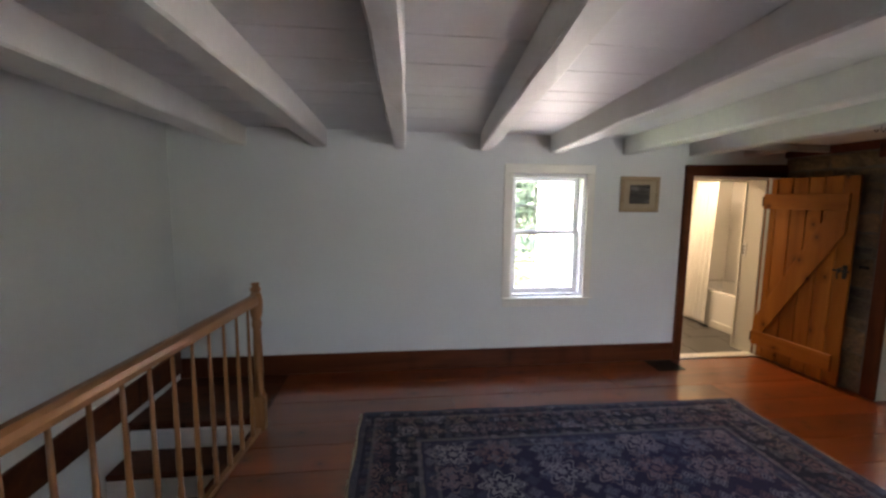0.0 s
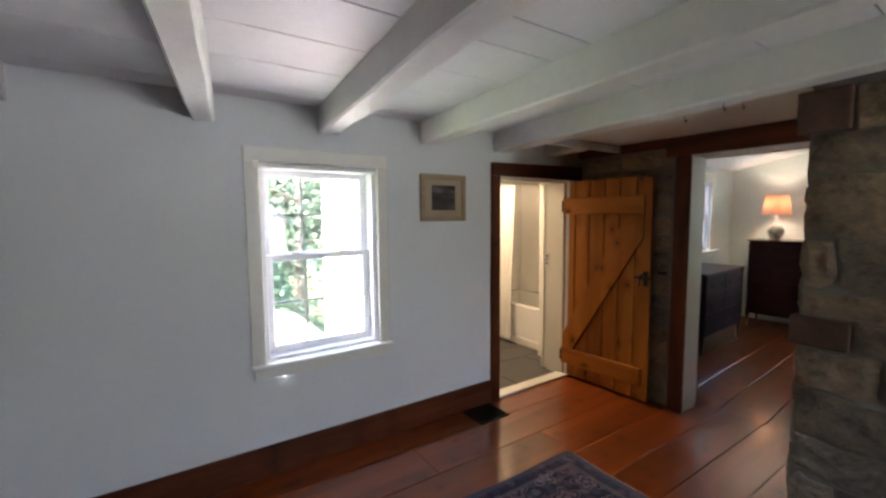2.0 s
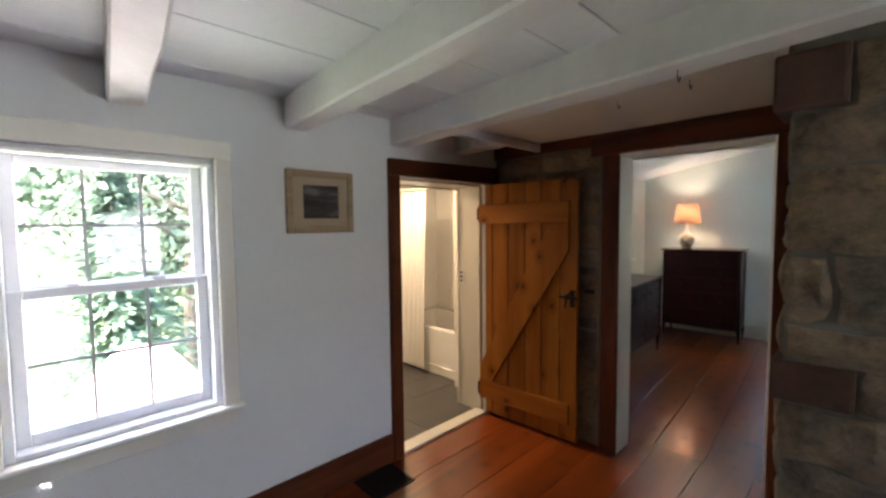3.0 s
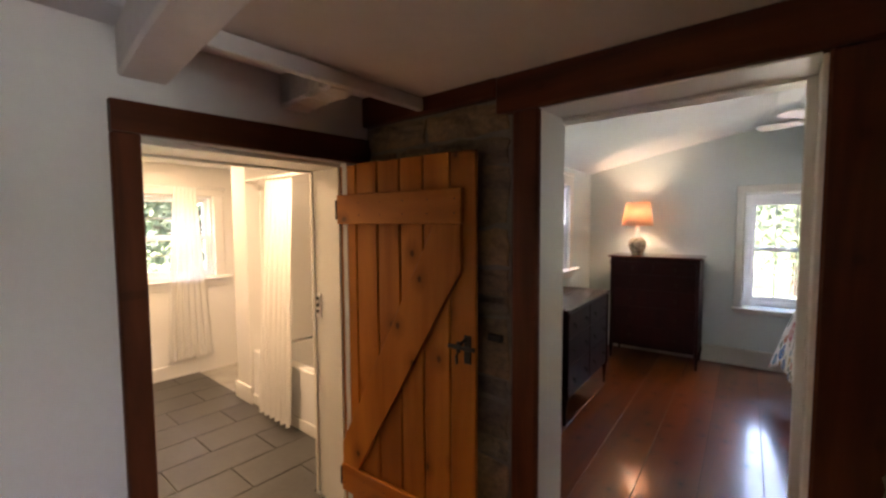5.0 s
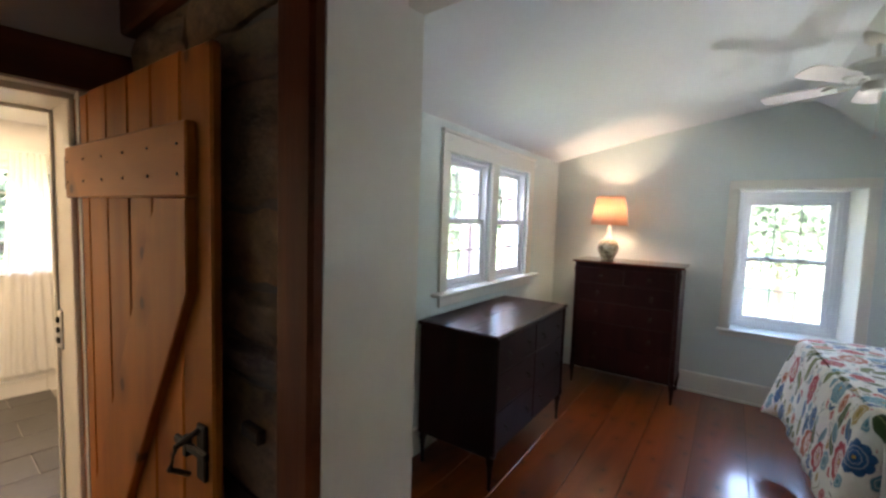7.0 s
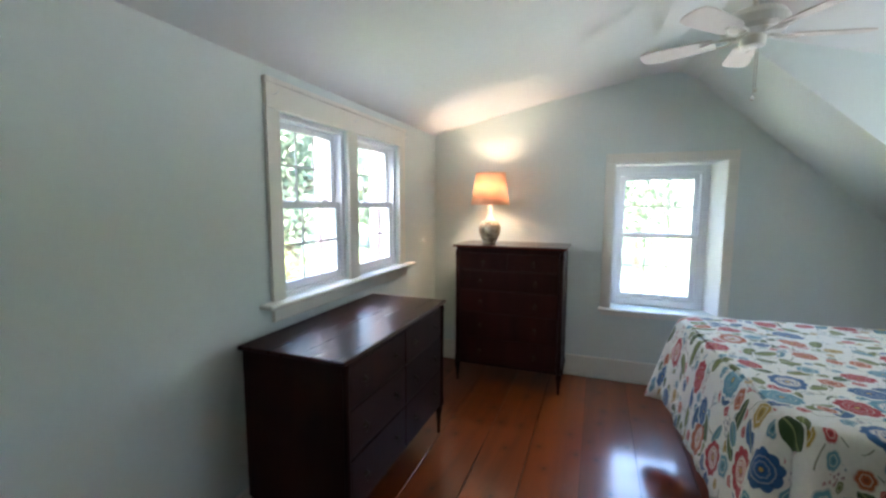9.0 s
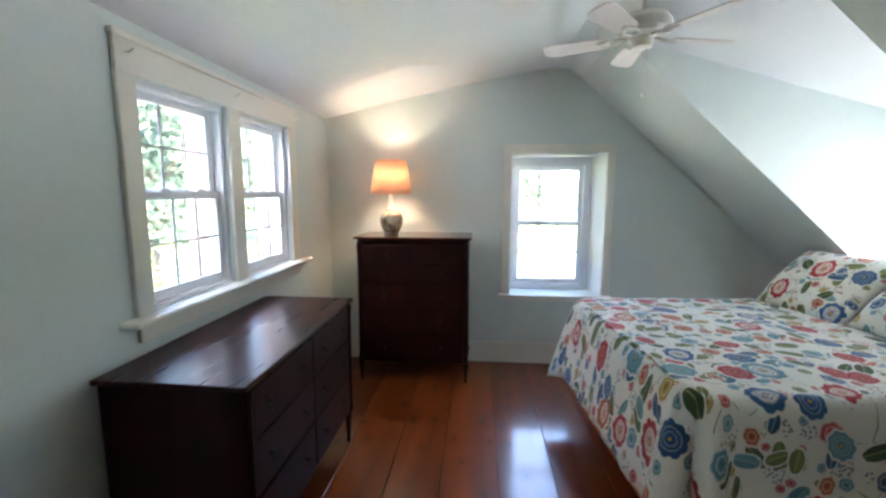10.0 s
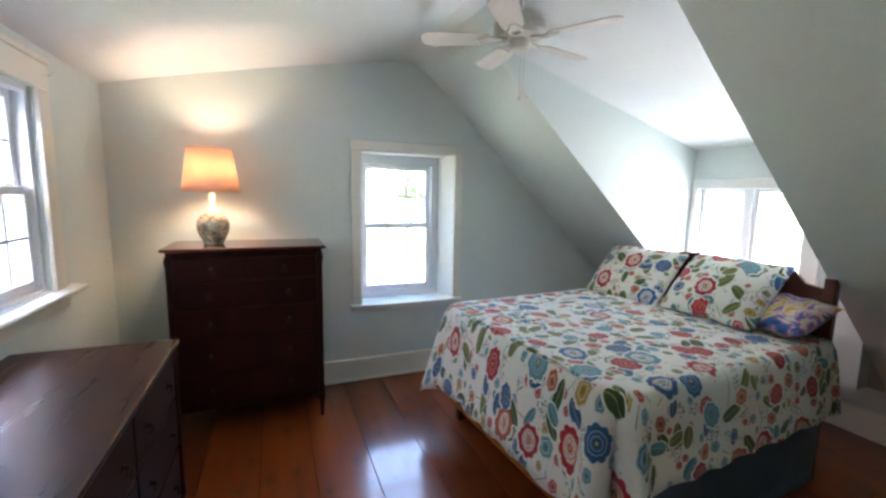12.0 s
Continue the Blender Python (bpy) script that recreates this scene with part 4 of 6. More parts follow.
add_box(fr, BED_E + 0.22, BED_E + 0.30, 2.055, 2.095, 0.675, 1.962, 0.004)
add_box(fr, BED_E + 0.22, BED_E + 0.30, 2.825, 2.848, 0.675, 1.962, 0.004)
add_box(fr, BED_E + 0.221, BED_E + 0.30, 2.095, 2.825, 1.905, 1.962, 0.004)
add_box(fr, BED_E + 0.221, BED_E + 0.30, 2.095, 2.825, 0.675, 0.715, 0.004)
part("window_frame", fr, M_VINYL, w3)
double_hung(w3, "x", 2.095, 2.825, BED_E + 0.20, 1, 0.715, 1.905, 1.325, 0.04)

# dormer casements
w4 = base("window_dormer", (7.22, DWY, 1.0), "white casement windows in the dormer", "window", kind="structure")
for a, b in ((6.69, 6.805), (7.632, 7.745)):
    part("casing", box(a, min(b, DX1 - 0.005), DWY, DWY + 0.02, 0.92, 1.71, 0.004), M_WHITE, w4)
part("head_casing", box(6.69, DX1 - 0.005, DWY, DWY + 0.022, 1.71, 1.785, 0.004), M_WHITE, w4)
part("window_sill", box(6.66, DX1 - 0.005, DWY - 0.05, DWY + 0.06, 0.95, 0.98, 0.006), M_WHITE, w4)
part("mullion", box(7.19, 7.247, DWY - 0.09, DWY - 0.02, 0.98, 1.71, 0.003), M_VINYL, w4)
sash(w4, "y", 6.805, 7.19, DWY - 0.04, -1, 0.98, 1.71, 3, 2, 0.035)
sash(w4, "y", 7.247, 7.632, DWY - 0.04, -1, 0.98, 1.71, 3, 2, 0.035)

# bathroom window
site[0] = HOUSE
w5 = base("window_bathroom", (4.34, 7.25, 1.0), "white double-hung bathroom window", "window", kind="structure")
for a, b in ((3.90, 4.0), (4.68, 4.78)):
    part("casing", box(a, b, 7.23, 7.25, 1.0, 1.86, 0.004), M_BATHW, w5)
part("head_casing", box(3.90, 4.78, 7.228, 7.25, 1.86, 1.96, 0.004), M_BATHW, w5)
part("window_sill", box(3.86, 4.82, 7.19, 7.29, 0.975, 1.0, 0.006), M_BATHW, w5)
part("apron", box(3.90, 4.78, 7.23, 7.25, 0.90, 0.975, 0.004), M_BATHW, w5)
double_hung(w5, "y", 4.0, 4.68, 7.25, 1, 1.02, 1.86, 1.42, 0.04, 2, 2)


# ---- landing: door, railing, rug, picture, register ----
def board_door():
    d = base("board_door", (4.14, 4.30, 0.0), "open knotty pine board-and-brace door against the stone wall", "door")
    x0, x1 = 4.118, 4.140
    y0, y1, z0, z1 = 3.455, 4.29, 0.012, 1.86
    r = random.Random(3)
    n = 6
    ws = [r.uniform(0.85, 1.15) for _ in range(n)]
    t = sum(ws)
    y = y0
    for w in ws:
        w = w / t * (y1 - y0)
        part("board", box(x0 + 0.022, x1 + 0.022, y + 0.002, y + w - 0.002, z0 + r.uniform(0, 0.004), z1 - r.uniform(0, 0.006), 0.005), M_PINE, d)
        y += w
    part("rail", box(x0 - 0.002, x0 + 0.0215, y0 + 0.055, y1 - 0.005, 1.555, 1.705, 0.004), M_PINEY, d, "wide pine cross rail")
    part("rail", box(x0 - 0.002, x0 + 0.0215, y0 + 0.055, y1 - 0.005, 0.13, 0.28, 0.004), M_PINEY, d, "wide pine cross rail")
    br = bmesh.new()
    prism(br, [(y0 + 0.06, 1.553), (y0 + 0.20, 1.553), (y1 - 0.015, 0.40), (y1 - 0.015, 0.282), (y1 - 0.13, 0.282), (y0 + 0.06, 1.36)], "x", x0 - 0.001, x0 + 0.0215)
    bmesh.ops.bevel(br, geom=br.edges[:], offset=0.003, segments=1, affect="EDGES")
    part("brace", br, M_PINE, d, "diagonal pine brace")
    la = part("latch", box(x0 + 0.012, x0 + 0.021, y0 + 0.02, y0 + 0.055, 0.97, 1.09, 0.003), M_IRON, d, "black iron thumb latch")
    part("latch_bar", box(x0 + 0.0, x0 + 0.011, y0 - 0.005, y0 + 0.13, 1.028, 1.046, 0.003), M_IRON, la)
    part("latch_handle", tube(bmesh.new(), [(x0 + 0.012, y0 + 0.04, 1.08), (x0 - 0.03, y0 + 0.045, 1.06), (x0 - 0.035, y0 + 0.06, 1.01), (x0 + 0.012, y0 + 0.09, 0.965)], 0.006, 8), M_IRON, la)
    part("keeper", box(x0 - 0.002, x0 + 0.012, y0 + 0.07, y0 + 0.085, 1.015, 1.06, 0.002), M_IRON, la)
    for z in (1.63, 0.205):
        part("hinge", box(x0 + 0.0, x0 + 0.021, y1 - 0.004, y1 + 0.012, z - 0.05, z + 0.05, 0.003), M_IRON, d)
    for z in (1.60, 1.66, 0.18, 0.23):
        for k in range(n):
            yy = y0 + 0.09 + k * (y1 - y0 - 0.12) / (n - 1)
            part("nail", lathe(bmesh.new(), [(0.0032, 0.0), (0.0032, 0.002)], 8, (x0 - 0.004, yy, z), "x"), M_IRON, d)
    d.rotation_euler = (0, 0, radians(3.4))
    return d


board_door()
post_pin = base("door_catch", (DIV0 - 0.03, 3.38, 1.08), "black iron catch on the stone wall", "door catch")
part("bar", box(DIV0 - 0.05, DIV0 - 0.03, 3.36, 3.43, 1.07, 1.10, 0.004), M_IRON, post_pin)


def railing():
    a, b = Vector((-0.585, 3.29, 0)), Vector((-0.894, 0.2, 0))
    d = (b - a).normalized()
    ra = base("stair_railing", (a.x, a.y, 0), "varnished oak stair railing with turned balusters", "railing")
    nw = lathe(bmesh.new(), [(0.030, 0.24), (0.036, 0.26), (0.028, 0.30), (0.031, 0.5), (0.026, 0.72), (0.034, 0.76), (0.026, 0.79), (0.036, 0.82), (0.042, 0.86), (0.044, 0.92), (0.036, 0.96), (0.030, 0.975)], 20, (a.x, a.y, 0))
    add_box(nw, a.x - 0.036, a.x + 0.036, a.y - 0.036, a.y + 0.036, -0.001, 0.25, 0.004)
    newel = part("newel_post", nw, M_OAK, ra, smooth=False)
    part("finial", lathe(bmesh.new(), [(0.020, 0.973), (0.034, 0.985), (0.036, 1.005), (0.024, 1.018), (0.022, 1.024), (0.030, 1.030), (0.026, 1.042), (0.008, 1.046)], 20, (a.x, a.y, 0)), M_OAK, newel, smooth=True)
    n = Vector((-d.y, d.x, 0))
    hr = bmesh.new()
    prof = [(-0.030, 0.900), (-0.034, 0.925), (-0.030, 0.950), (-0.014, 0.966), (0.014, 0.966), (0.030, 0.950), (0.034, 0.925), (0.030, 0.900)]
    L = (b - a).length
    rings = [[hr.verts.new(a + d * s + n * p + Vector((0, 0, q))) for p, q in prof] for s in (0.035, L)]
    for i in range(len(prof)):
        hr.faces.new((rings[0][i], rings[0][(i + 1) % 8], rings[1][(i + 1) % 8], rings[1][i]))
    hr.faces.new(rings[0])
    hr.faces.new(rings[1][::-1])
    part("handrail", hr, M_OAKY, ra)
    part("shoe_rail", tube(bmesh.new(), [a + d * 0.035 + Vector((0, 0, 0.012)), b + Vector((0, 0, 0.012))], 0.022, 4), M_OAKY, ra)
    s = 0.13
    while s < L:
        p = a + d * s
        part("baluster", lathe(bmesh.new(), [(0.016, 0.02), (0.016, 0.14), (0.011, 0.17), (0.017, 0.20), (0.012, 0.24), (0.014, 0.36), (0.010, 0.72), (0.0085, 0.905)], 10, (p.x, p.y, 0)), M_OAK, ra, smooth=True)
        s += 0.155


railing()


def rug():
    x0, x1, y0, y1 = RUG
    bm = bmesh.new()
    nx, ny = 40, 30
    r = random.Random(8)
    grid = [[bm.verts.new((x0 + (x1 - x0) * i / nx + (0.006 * math.sin(j * 0.9) if i in (0, nx) else 0), y0 + (y1 - y0) * j / ny + (0.006 * math.sin(i * 0.7) if j in (0, ny) else 0), 0.011 + r.uniform(0, 0.0015))) for j in range(ny + 1)] for i in range(nx + 1)]
    for i in range(nx):
        for j in range(ny):
            bm.faces.new((grid[i][j], grid[i + 1][j], grid[i + 1][j + 1], grid[i][j + 1]))
    ext = bmesh.ops.extrude_face_region(bm, geom=bm.faces[:])["geom"]
    bmesh.ops.translate(bm, verts=[e for e in ext if isinstance(e, bmesh.types.BMVert)], vec=(0, 0, -0.009))
    rg = base("area_rug", ((x0 + x1) / 2, (y0 + y1) / 2, 0), "worn navy and grey figured wool rug on pine boards", "rug")
    part("woven_field", bm, M_RUG, rg)
    for x, s in ((x0, -1), (x1, 1)):
        fb = bmesh.new()
        y = y0 + 0.01
        while y < y1 - 0.01:
            add_box(fb, x, x + s * r.uniform(0.012, 0.024), y, y + 0.004, 0.0025, 0.006)
            y += 0.012
        part("fringe", fb, M_MAT, rg, "short pale fringe")
    rg.rotation_euler = (0, 0, radians(-1.2))


rug()

pic = base("framed_picture", (2.71, HALL_Y - 0.01, 1.68), "small dark print in a pale wooden frame", "picture")
fb = bmesh.new()
for a in ((2.51, 2.548, 1.512, 1.853), (2.872, 2.91, 1.512, 1.853), (2.548, 2.872, 1.512, 1.55), (2.548, 2.872, 1.815, 1.853)):
    add_box(fb, a[0], a[1], HALL_Y - 0.028, HALL_Y - 0.002, a[2], a[3], 0.005)
part("frame", fb, M_PICF, pic)
mt = bmesh.new()
for a in ((2.546, 2.604, 1.548, 1.817), (2.816, 2.874, 1.548, 1.817), (2.604, 2.816, 1.548, 1.592), (2.604, 2.816, 1.774, 1.817)):
    add_box(mt, a[0], a[1], HALL_Y - 0.018, HALL_Y - 0.010, a[2], a[3])
part("mat", mt, M_MAT, pic, "tan mat board")
part("print", box(2.60, 2.82, HALL_Y - 0.012, HALL_Y - 0.006, 1.588, 1.778), M_PRINT, pic, "dark landscape print")

reg = base("floor_register", (3.0, 4.08, 0), "black iron floor register beside the baseboard", "floor vent")
fb = bmesh.new()
for a in ((2.862, 2.882, 3.955, 4.20), (3.122, 3.142, 3.955, 4.20), (2.882, 3.122, 3.955, 3.975), (2.882, 3.122, 4.18, 4.20)):
    add_box(fb, *a, 0.001, 0.009, 0.002)
part("frame", fb, M_IRON, reg)
part("well", box(2.88, 3.124, 3.973, 4.182, 0.0012, 0.003), M_IRON, reg)
for i in range(13):
    x = 2.895 + i * 0.018
    part("slat", box(x, x + 0.007, 3.975, 4.18, 0.003, 0.008), M_IRON, reg)


for hx, hy in ((3.52, 2.62), (3.60, 2.95), (3.13, 2.55)):
    zc = 2.135 if hx > 3.3 else 2.06
    hk = base("ceiling_hook", (hx, hy, zc), "small black iron hook in the ceiling", "hook", "ceiling hooks")
    part("shank", tube(bmesh.new(), [(hx, hy, zc + 0.003), (hx, hy, zc - 0.025), (hx + 0.012, hy, zc - 0.036), (hx + 0.024, hy, zc - 0.028), (hx + 0.024, hy, zc - 0.016)], 0.003, 6), M_IRON, hk)


# ---- bathroom ----
def vanity():
    v = base("vanity", (3.28, 5.77, 0), "white bathroom vanity with a pale top", "vanity")
    part("body", box(3.005, 3.54, 5.33, 6.20, 0.08, 0.83, 0.004), M_BATHW, v)
    part("toe_kick", box(3.005, 3.50, 5.34, 6.19, 0.0, 0.08), M_BATHW, v)
    for i in range(6):
        x = 3.01 + i * 0.088
        part("board", box(x + 0.002, x + 0.086, 5.318, 5.329, 0.0, 0.83, 0.003), M_BATHW, v)
    part("countertop", box(3.003, 3.565, 5.30, 6.22, 0.832, 0.862, 0.006, 2), M_CERAM, v, "white stone top")
    for y in (5.35, 5.78):
        part("door", box(3.54, 3.558, y, y + 0.40, 0.12, 0.80, 0.004), M_BATHW, v)


vanity()


def toilet():
    t = base("toilet", (3.45, 6.70, 0), "white ceramic toilet beside the vanity", "toilet")

    def egg(r, z, cx, k=1.35):
        return [(cx + (r * k if math.cos(a) > 0 else r) * math.cos(a), 6.70 + r * 0.92 * math.sin(a), z) for a in [2 * math.pi * i / 28 for i in range(28)]]
    bm = bmesh.new()
    rings = [egg(0.13, 0.0, 3.56, 1.1), egg(0.13, 0.05, 3.56, 1.1), egg(0.11, 0.12, 3.55, 1.1), egg(0.12, 0.2, 3.55, 1.3), egg(0.165, 0.31, 3.57, 1.4), egg(0.185, 0.375, 3.58, 1.42), egg(0.185, 0.395, 3.58, 1.42)]
    vs = [[bm.verts.new(p) for p in ring] for ring in rings]
    for a, b in zip(vs, vs[1:]):
        for i in range(28):
            bm.faces.new((a[i], a[(i + 1) % 28], b[(i + 1) % 28], b[i]))
    bm.faces.new(vs[0][::-1])
    bm.faces.new(vs[-1])
    part("bowl", bm, M_CERAM, t, smooth=True)
    for nm, z0, z1, r in (("seat", 0.397, 0.412, 0.19), ("lid", 0.414, 0.43, 0.187)):
        bm = bmesh.new()
        a, b = [bm.verts.new(p) for p in egg(r, z0, 3.58, 1.42)], [bm.verts.new(p) for p in egg(r, z1, 3.58, 1.42)]
        for i in range(28):
            bm.faces.new((a[i], a[(i + 1) % 28], b[(i + 1) % 28], b[i]))
        bm.faces.new(a[::-1])
        bm.faces.new(b)
        part(nm, bm, M_CERAM, t)
    part("tank", box(3.01, 3.21, 6.48, 6.92, 0.40, 0.74, 0.02, 3), M_CERAM, t)
    part("tank_lid", box(3.005, 3.225, 6.47, 6.93, 0.742, 0.775, 0.01, 2), M_CERAM, t)
    part("pedestal", box(3.06, 3.45, 6.58, 6.82, 0.0, 0.40, 0.03, 3), M_CERAM, t)
    part("flush_lever", box(3.21, 3.222, 6.52, 6.58, 0.68, 0.695, 0.003), M_CHROME, t)


toilet()

tub = base("bathtub", (4.9, 5.4, 0), "white alcove bathtub with a panelled surround", "bathtub")
tb = bmesh.new()
add_box(tb, 4.48, 4.56, 4.805, 6.025, 0.0, 0.47, 0.012, 2)
add_box(tb, 5.20, 5.295, 4.805, 6.025, 0.0, 0.47, 0.012, 2)
add_box(tb, 4.56, 5.20, 4.805, 4.88, 0.0, 0.469, 0.012, 2)
add_box(tb, 4.56, 5.20, 5.95, 6.025, 0.0, 0.469, 0.012, 2)
add_box(tb, 4.56, 5.20, 4.88, 5.95, 0.0, 0.12)
part("basin", tb, M_CERAM, tub)
part("surround", box(5.285, 5.299, 4.805, 6.025, 0.475, 1.95, 0.003), M_BATHW, tub, "warm white wall panel")
part("surround", box(4.58, 5.284, 6.014, 6.029, 0.475, 1.95, 0.003), M_BATHW, tub, "warm white wall panel")
part("surround", box(4.58, 5.284, 4.801, 4.815, 0.475, 1.95, 0.003), M_BATHW, tub, "warm white wall panel")
part("base_trim", box(4.462, 4.479, 4.80, 6.02, 0.0, 0.09, 0.004), M_BATHW, tub)


def curtain_mesh(path, z0, z1, folds, amp, rows=24, flare=0.0, pinch=None, lean=0.0):
    """Gathered cloth along a straight line on the plan."""
    (xa, ya), (xb, yb) = path
    n = folds * 8
    d = Vector((xb - xa, yb - ya, 0))
    nn = Vector((-d.y, d.x, 0)).normalized()
    bm = bmesh.new()
    r = random.Random(folds)
    ph = [r.uniform(-0.6, 0.6) for _ in range(n + 1)]
    g = []
    for j in range(rows + 1):
        f = j / rows
        z = z1 + (z0 - z1) * f
        row = []
        for i in range(n + 1):
            u = i / n
            w = 1.0 if pinch is None else pinch(f)
            c = 0.5 + (u - 0.5) * w * (1 + flare * f)
            a = amp * (0.55 + 0.6 * f) * math.sin(2 * math.pi * folds * u + ph[i] * 0.7 + 0.4 * math.sin(3 * f))
            p = Vector((xa, ya, z)) + d * c + nn * (a + lean * f)
            row.append(bm.verts.new(p))
        g.append(row)
    for j in range(rows):
        for i in range(n):
            bm.faces.new((g[j][i], g[j][i + 1], g[j + 1][i + 1], g[j + 1][i]))
    return bm


sc = base("shower_curtain", (4.46, 5.55, 1.95), "white cloth shower curtain drawn to the tub end", "curtain")
cl = part("cloth", curtain_mesh(((4.475, 5.30), (4.475, 5.70)), 0.06, 1.90, 6, 0.030, 24, 0.2, None, 0.09), M_CURT, sc, smooth=True)
part("rod", tube(bmesh.new(), [(4.475, 4.81, 1.925), (4.475, 6.02, 1.925)], 0.012, 12), M_WHITE, sc, "white curtain rod")
for i in range(8):
    y = 5.32 + i * 0.055
    part("ring", tube(bmesh.new(), [(4.475 + 0.02 * math.cos(a), y, 1.92 + 0.022 * math.sin(a)) for a in [2 * math.pi * k / 12 for k in range(13)]], 0.002, 6), M_CHROME, sc)

wc = base("window_curtain", (4.38, 7.20, 1.95), "sheer white curtain gathered at the middle of the window", "curtain")
part("cloth", curtain_mesh(((4.20, 7.18), (4.58, 7.18)), 0.19, 1.93, 6, 0.016, 24, 0.0, lambda f: 0.55 + 0.55 * f), M_SHEER, wc, smooth=True)
part("rod", tube(bmesh.new(), [(3.93, 7.20, 1.935), (4.80, 7.20, 1.935)], 0.007, 10), M_WHITE, wc)
part("bracket", box(3.925, 3.94, 7.20, 7.228, 1.925, 1.945), M_WHITE, wc)
part("bracket", box(4.77, 4.785, 7.20, 7.228, 1.925, 1.945), M_WHITE, wc)

tp = base("toilet_paper_holder", (3.84, 7.22, 0.63), "chrome holder with a white paper roll", "toilet paper holder")
for x in (3.71, 3.965):
    part("bracket", box(x - 0.015, x + 0.015, 7.19, 7.249, 0.615, 0.645, 0.004), M_CHROME, tp)
part("bar", tube(bmesh.new(), [(3.71, 7.195, 0.63), (3.965, 7.195, 0.63)], 0.008, 10), M_CHROME, tp)
part("roll", lathe(bmesh.new(), [(0.045, 3.83), (0.05, 3.832), (0.05, 3.938), (0.045, 3.94)], 20, (0, 7.19, 0.615), "x"), M_PAPER, tp, "white paper roll", smooth=False)

M_LENS = glow_material("lamp_lens", (1.0, 0.82, 0.58), 3.0)
# the second light, nearer the door, is unseen, added to brighten the tub side
for lx, ly, share in ((4.11, 6.55, 0.75), (3.95, 5.25, 1.35)):
    dl = base("ceiling_light", (lx, ly, 2.17), "recessed round ceiling light, lit", "ceiling light", "bathroom ceiling lights")
    part("trim_ring", lathe(bmesh.new(), [(0.075, 2.158), (0.085, 2.160), (0.088, 2.1695)], 28, (lx, ly, 0)), M_WHITE, dl)
    part("lens", lathe(bmesh.new(), [(0.062, 2.154), (0.062, 2.157)], 24, (lx, ly, 0)), M_LENS, dl, "glowing frosted lens")
    lm = new("bath_light", bpy.data.lights.new("bath_light", "AREA"))
    lm.data.shape, lm.data.size, lm.data.energy, lm.data.color = "DISK", 0.12, BATH_W * share, (1.0, 0.74, 0.44)
    lm.matrix_basis = look((lx, ly, 2.150), (lx, ly, 0))


# ---- bedroom furniture ----
site[0] = BEDROOM


def tapered_leg(bm, x, y, z0, z1, r0, r1):
    return lathe(bm, [(r0 * 0.8, z0), (r0, z0 + 0.01), (r0 * 0.85, z0 + 0.03), (r1 * 0.85, z1 - 0.05), (r1 * 1.15, z1 - 0.035), (r1, z1 - 0.02), (r1 * 1.1, z1)], 12, (x, y, 0))


def pull(parent, x, y, z, dx, dy):
    """A round backplate with a small hanging ring."""
    ax = "x" if dx else "y"
    s = dx or dy
    bp = part("pull", lathe(bmesh.new(), [(0.016, 0.0), (0.016, 0.003 * s), (0.007, 0.006 * s), (0.008, 0.016 * s), (0.004, 0.019 * s)], 12, (x, y, z), ax), M_BRASS, parent, "tarnished brass ring pull")
    pts = []
    for k in range(15):
        a = 2 * math.pi * k / 14
        pts.append((x + dx * 0.016 + (0.018 * math.sin(a) if dy else 0), y + dy * 0.016 + (0.018 * math.sin(a) if dx else 0), z - 0.016 + 0.018 * math.cos(a)))
    part("ring", tube(bmesh.new(), pts, 0.0022, 6), M_BRASS, bp)


def dresser():
    x0, x1, y0, y1, zt = 5.97, 7.26, 3.995, 4.58, 0.955
    d = base("dresser", ((x0 + x1) / 2, (y0 + y1) / 2, 0), "long low dark mahogany dresser below the paired windows", "dresser")
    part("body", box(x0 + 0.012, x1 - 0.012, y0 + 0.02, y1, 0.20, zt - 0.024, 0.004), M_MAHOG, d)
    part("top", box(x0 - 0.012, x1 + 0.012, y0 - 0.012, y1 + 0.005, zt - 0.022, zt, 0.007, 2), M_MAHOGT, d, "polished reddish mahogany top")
    zs = [0.225, 0.48, 0.71, 0.915]
    for r in range(3):
        for c in range(2):
            a = x0 + 0.05 + c * (x1 - x0 - 0.10) / 2
            b = a + (x1 - x0 - 0.10) / 2
            dr = part("drawer", box(a + 0.006, b - 0.006, y0 + 0.006, y0 + 0.0195, zs[r] + 0.006, zs[r + 1] - 0.006, 0.005, 2), M_MAHOG, d)
            for f in (0.22, 0.78):
                pull(dr, a + (b - a) * f, y0 + 0.006, (zs[r] + zs[r + 1]) / 2, 0, -1)
    for x in (x0 + 0.03, x1 - 0.03):
        part("pilaster", lathe(bmesh.new(), [(0.018, 0.21), (0.022, 0.24), (0.017, 0.28), (0.017, 0.86), (0.022, 0.90), (0.018, 0.928)], 12, (x, y0 + 0.012, 0)), M_MAHOG, d, smooth=True)
        for y in (y0 + 0.03, y1 - 0.035):
            part("leg", tapered_leg(bmesh.new(), x, y, 0.0, 0.205, 0.013, 0.024), M_MAHOG, d, smooth=True)


dresser()


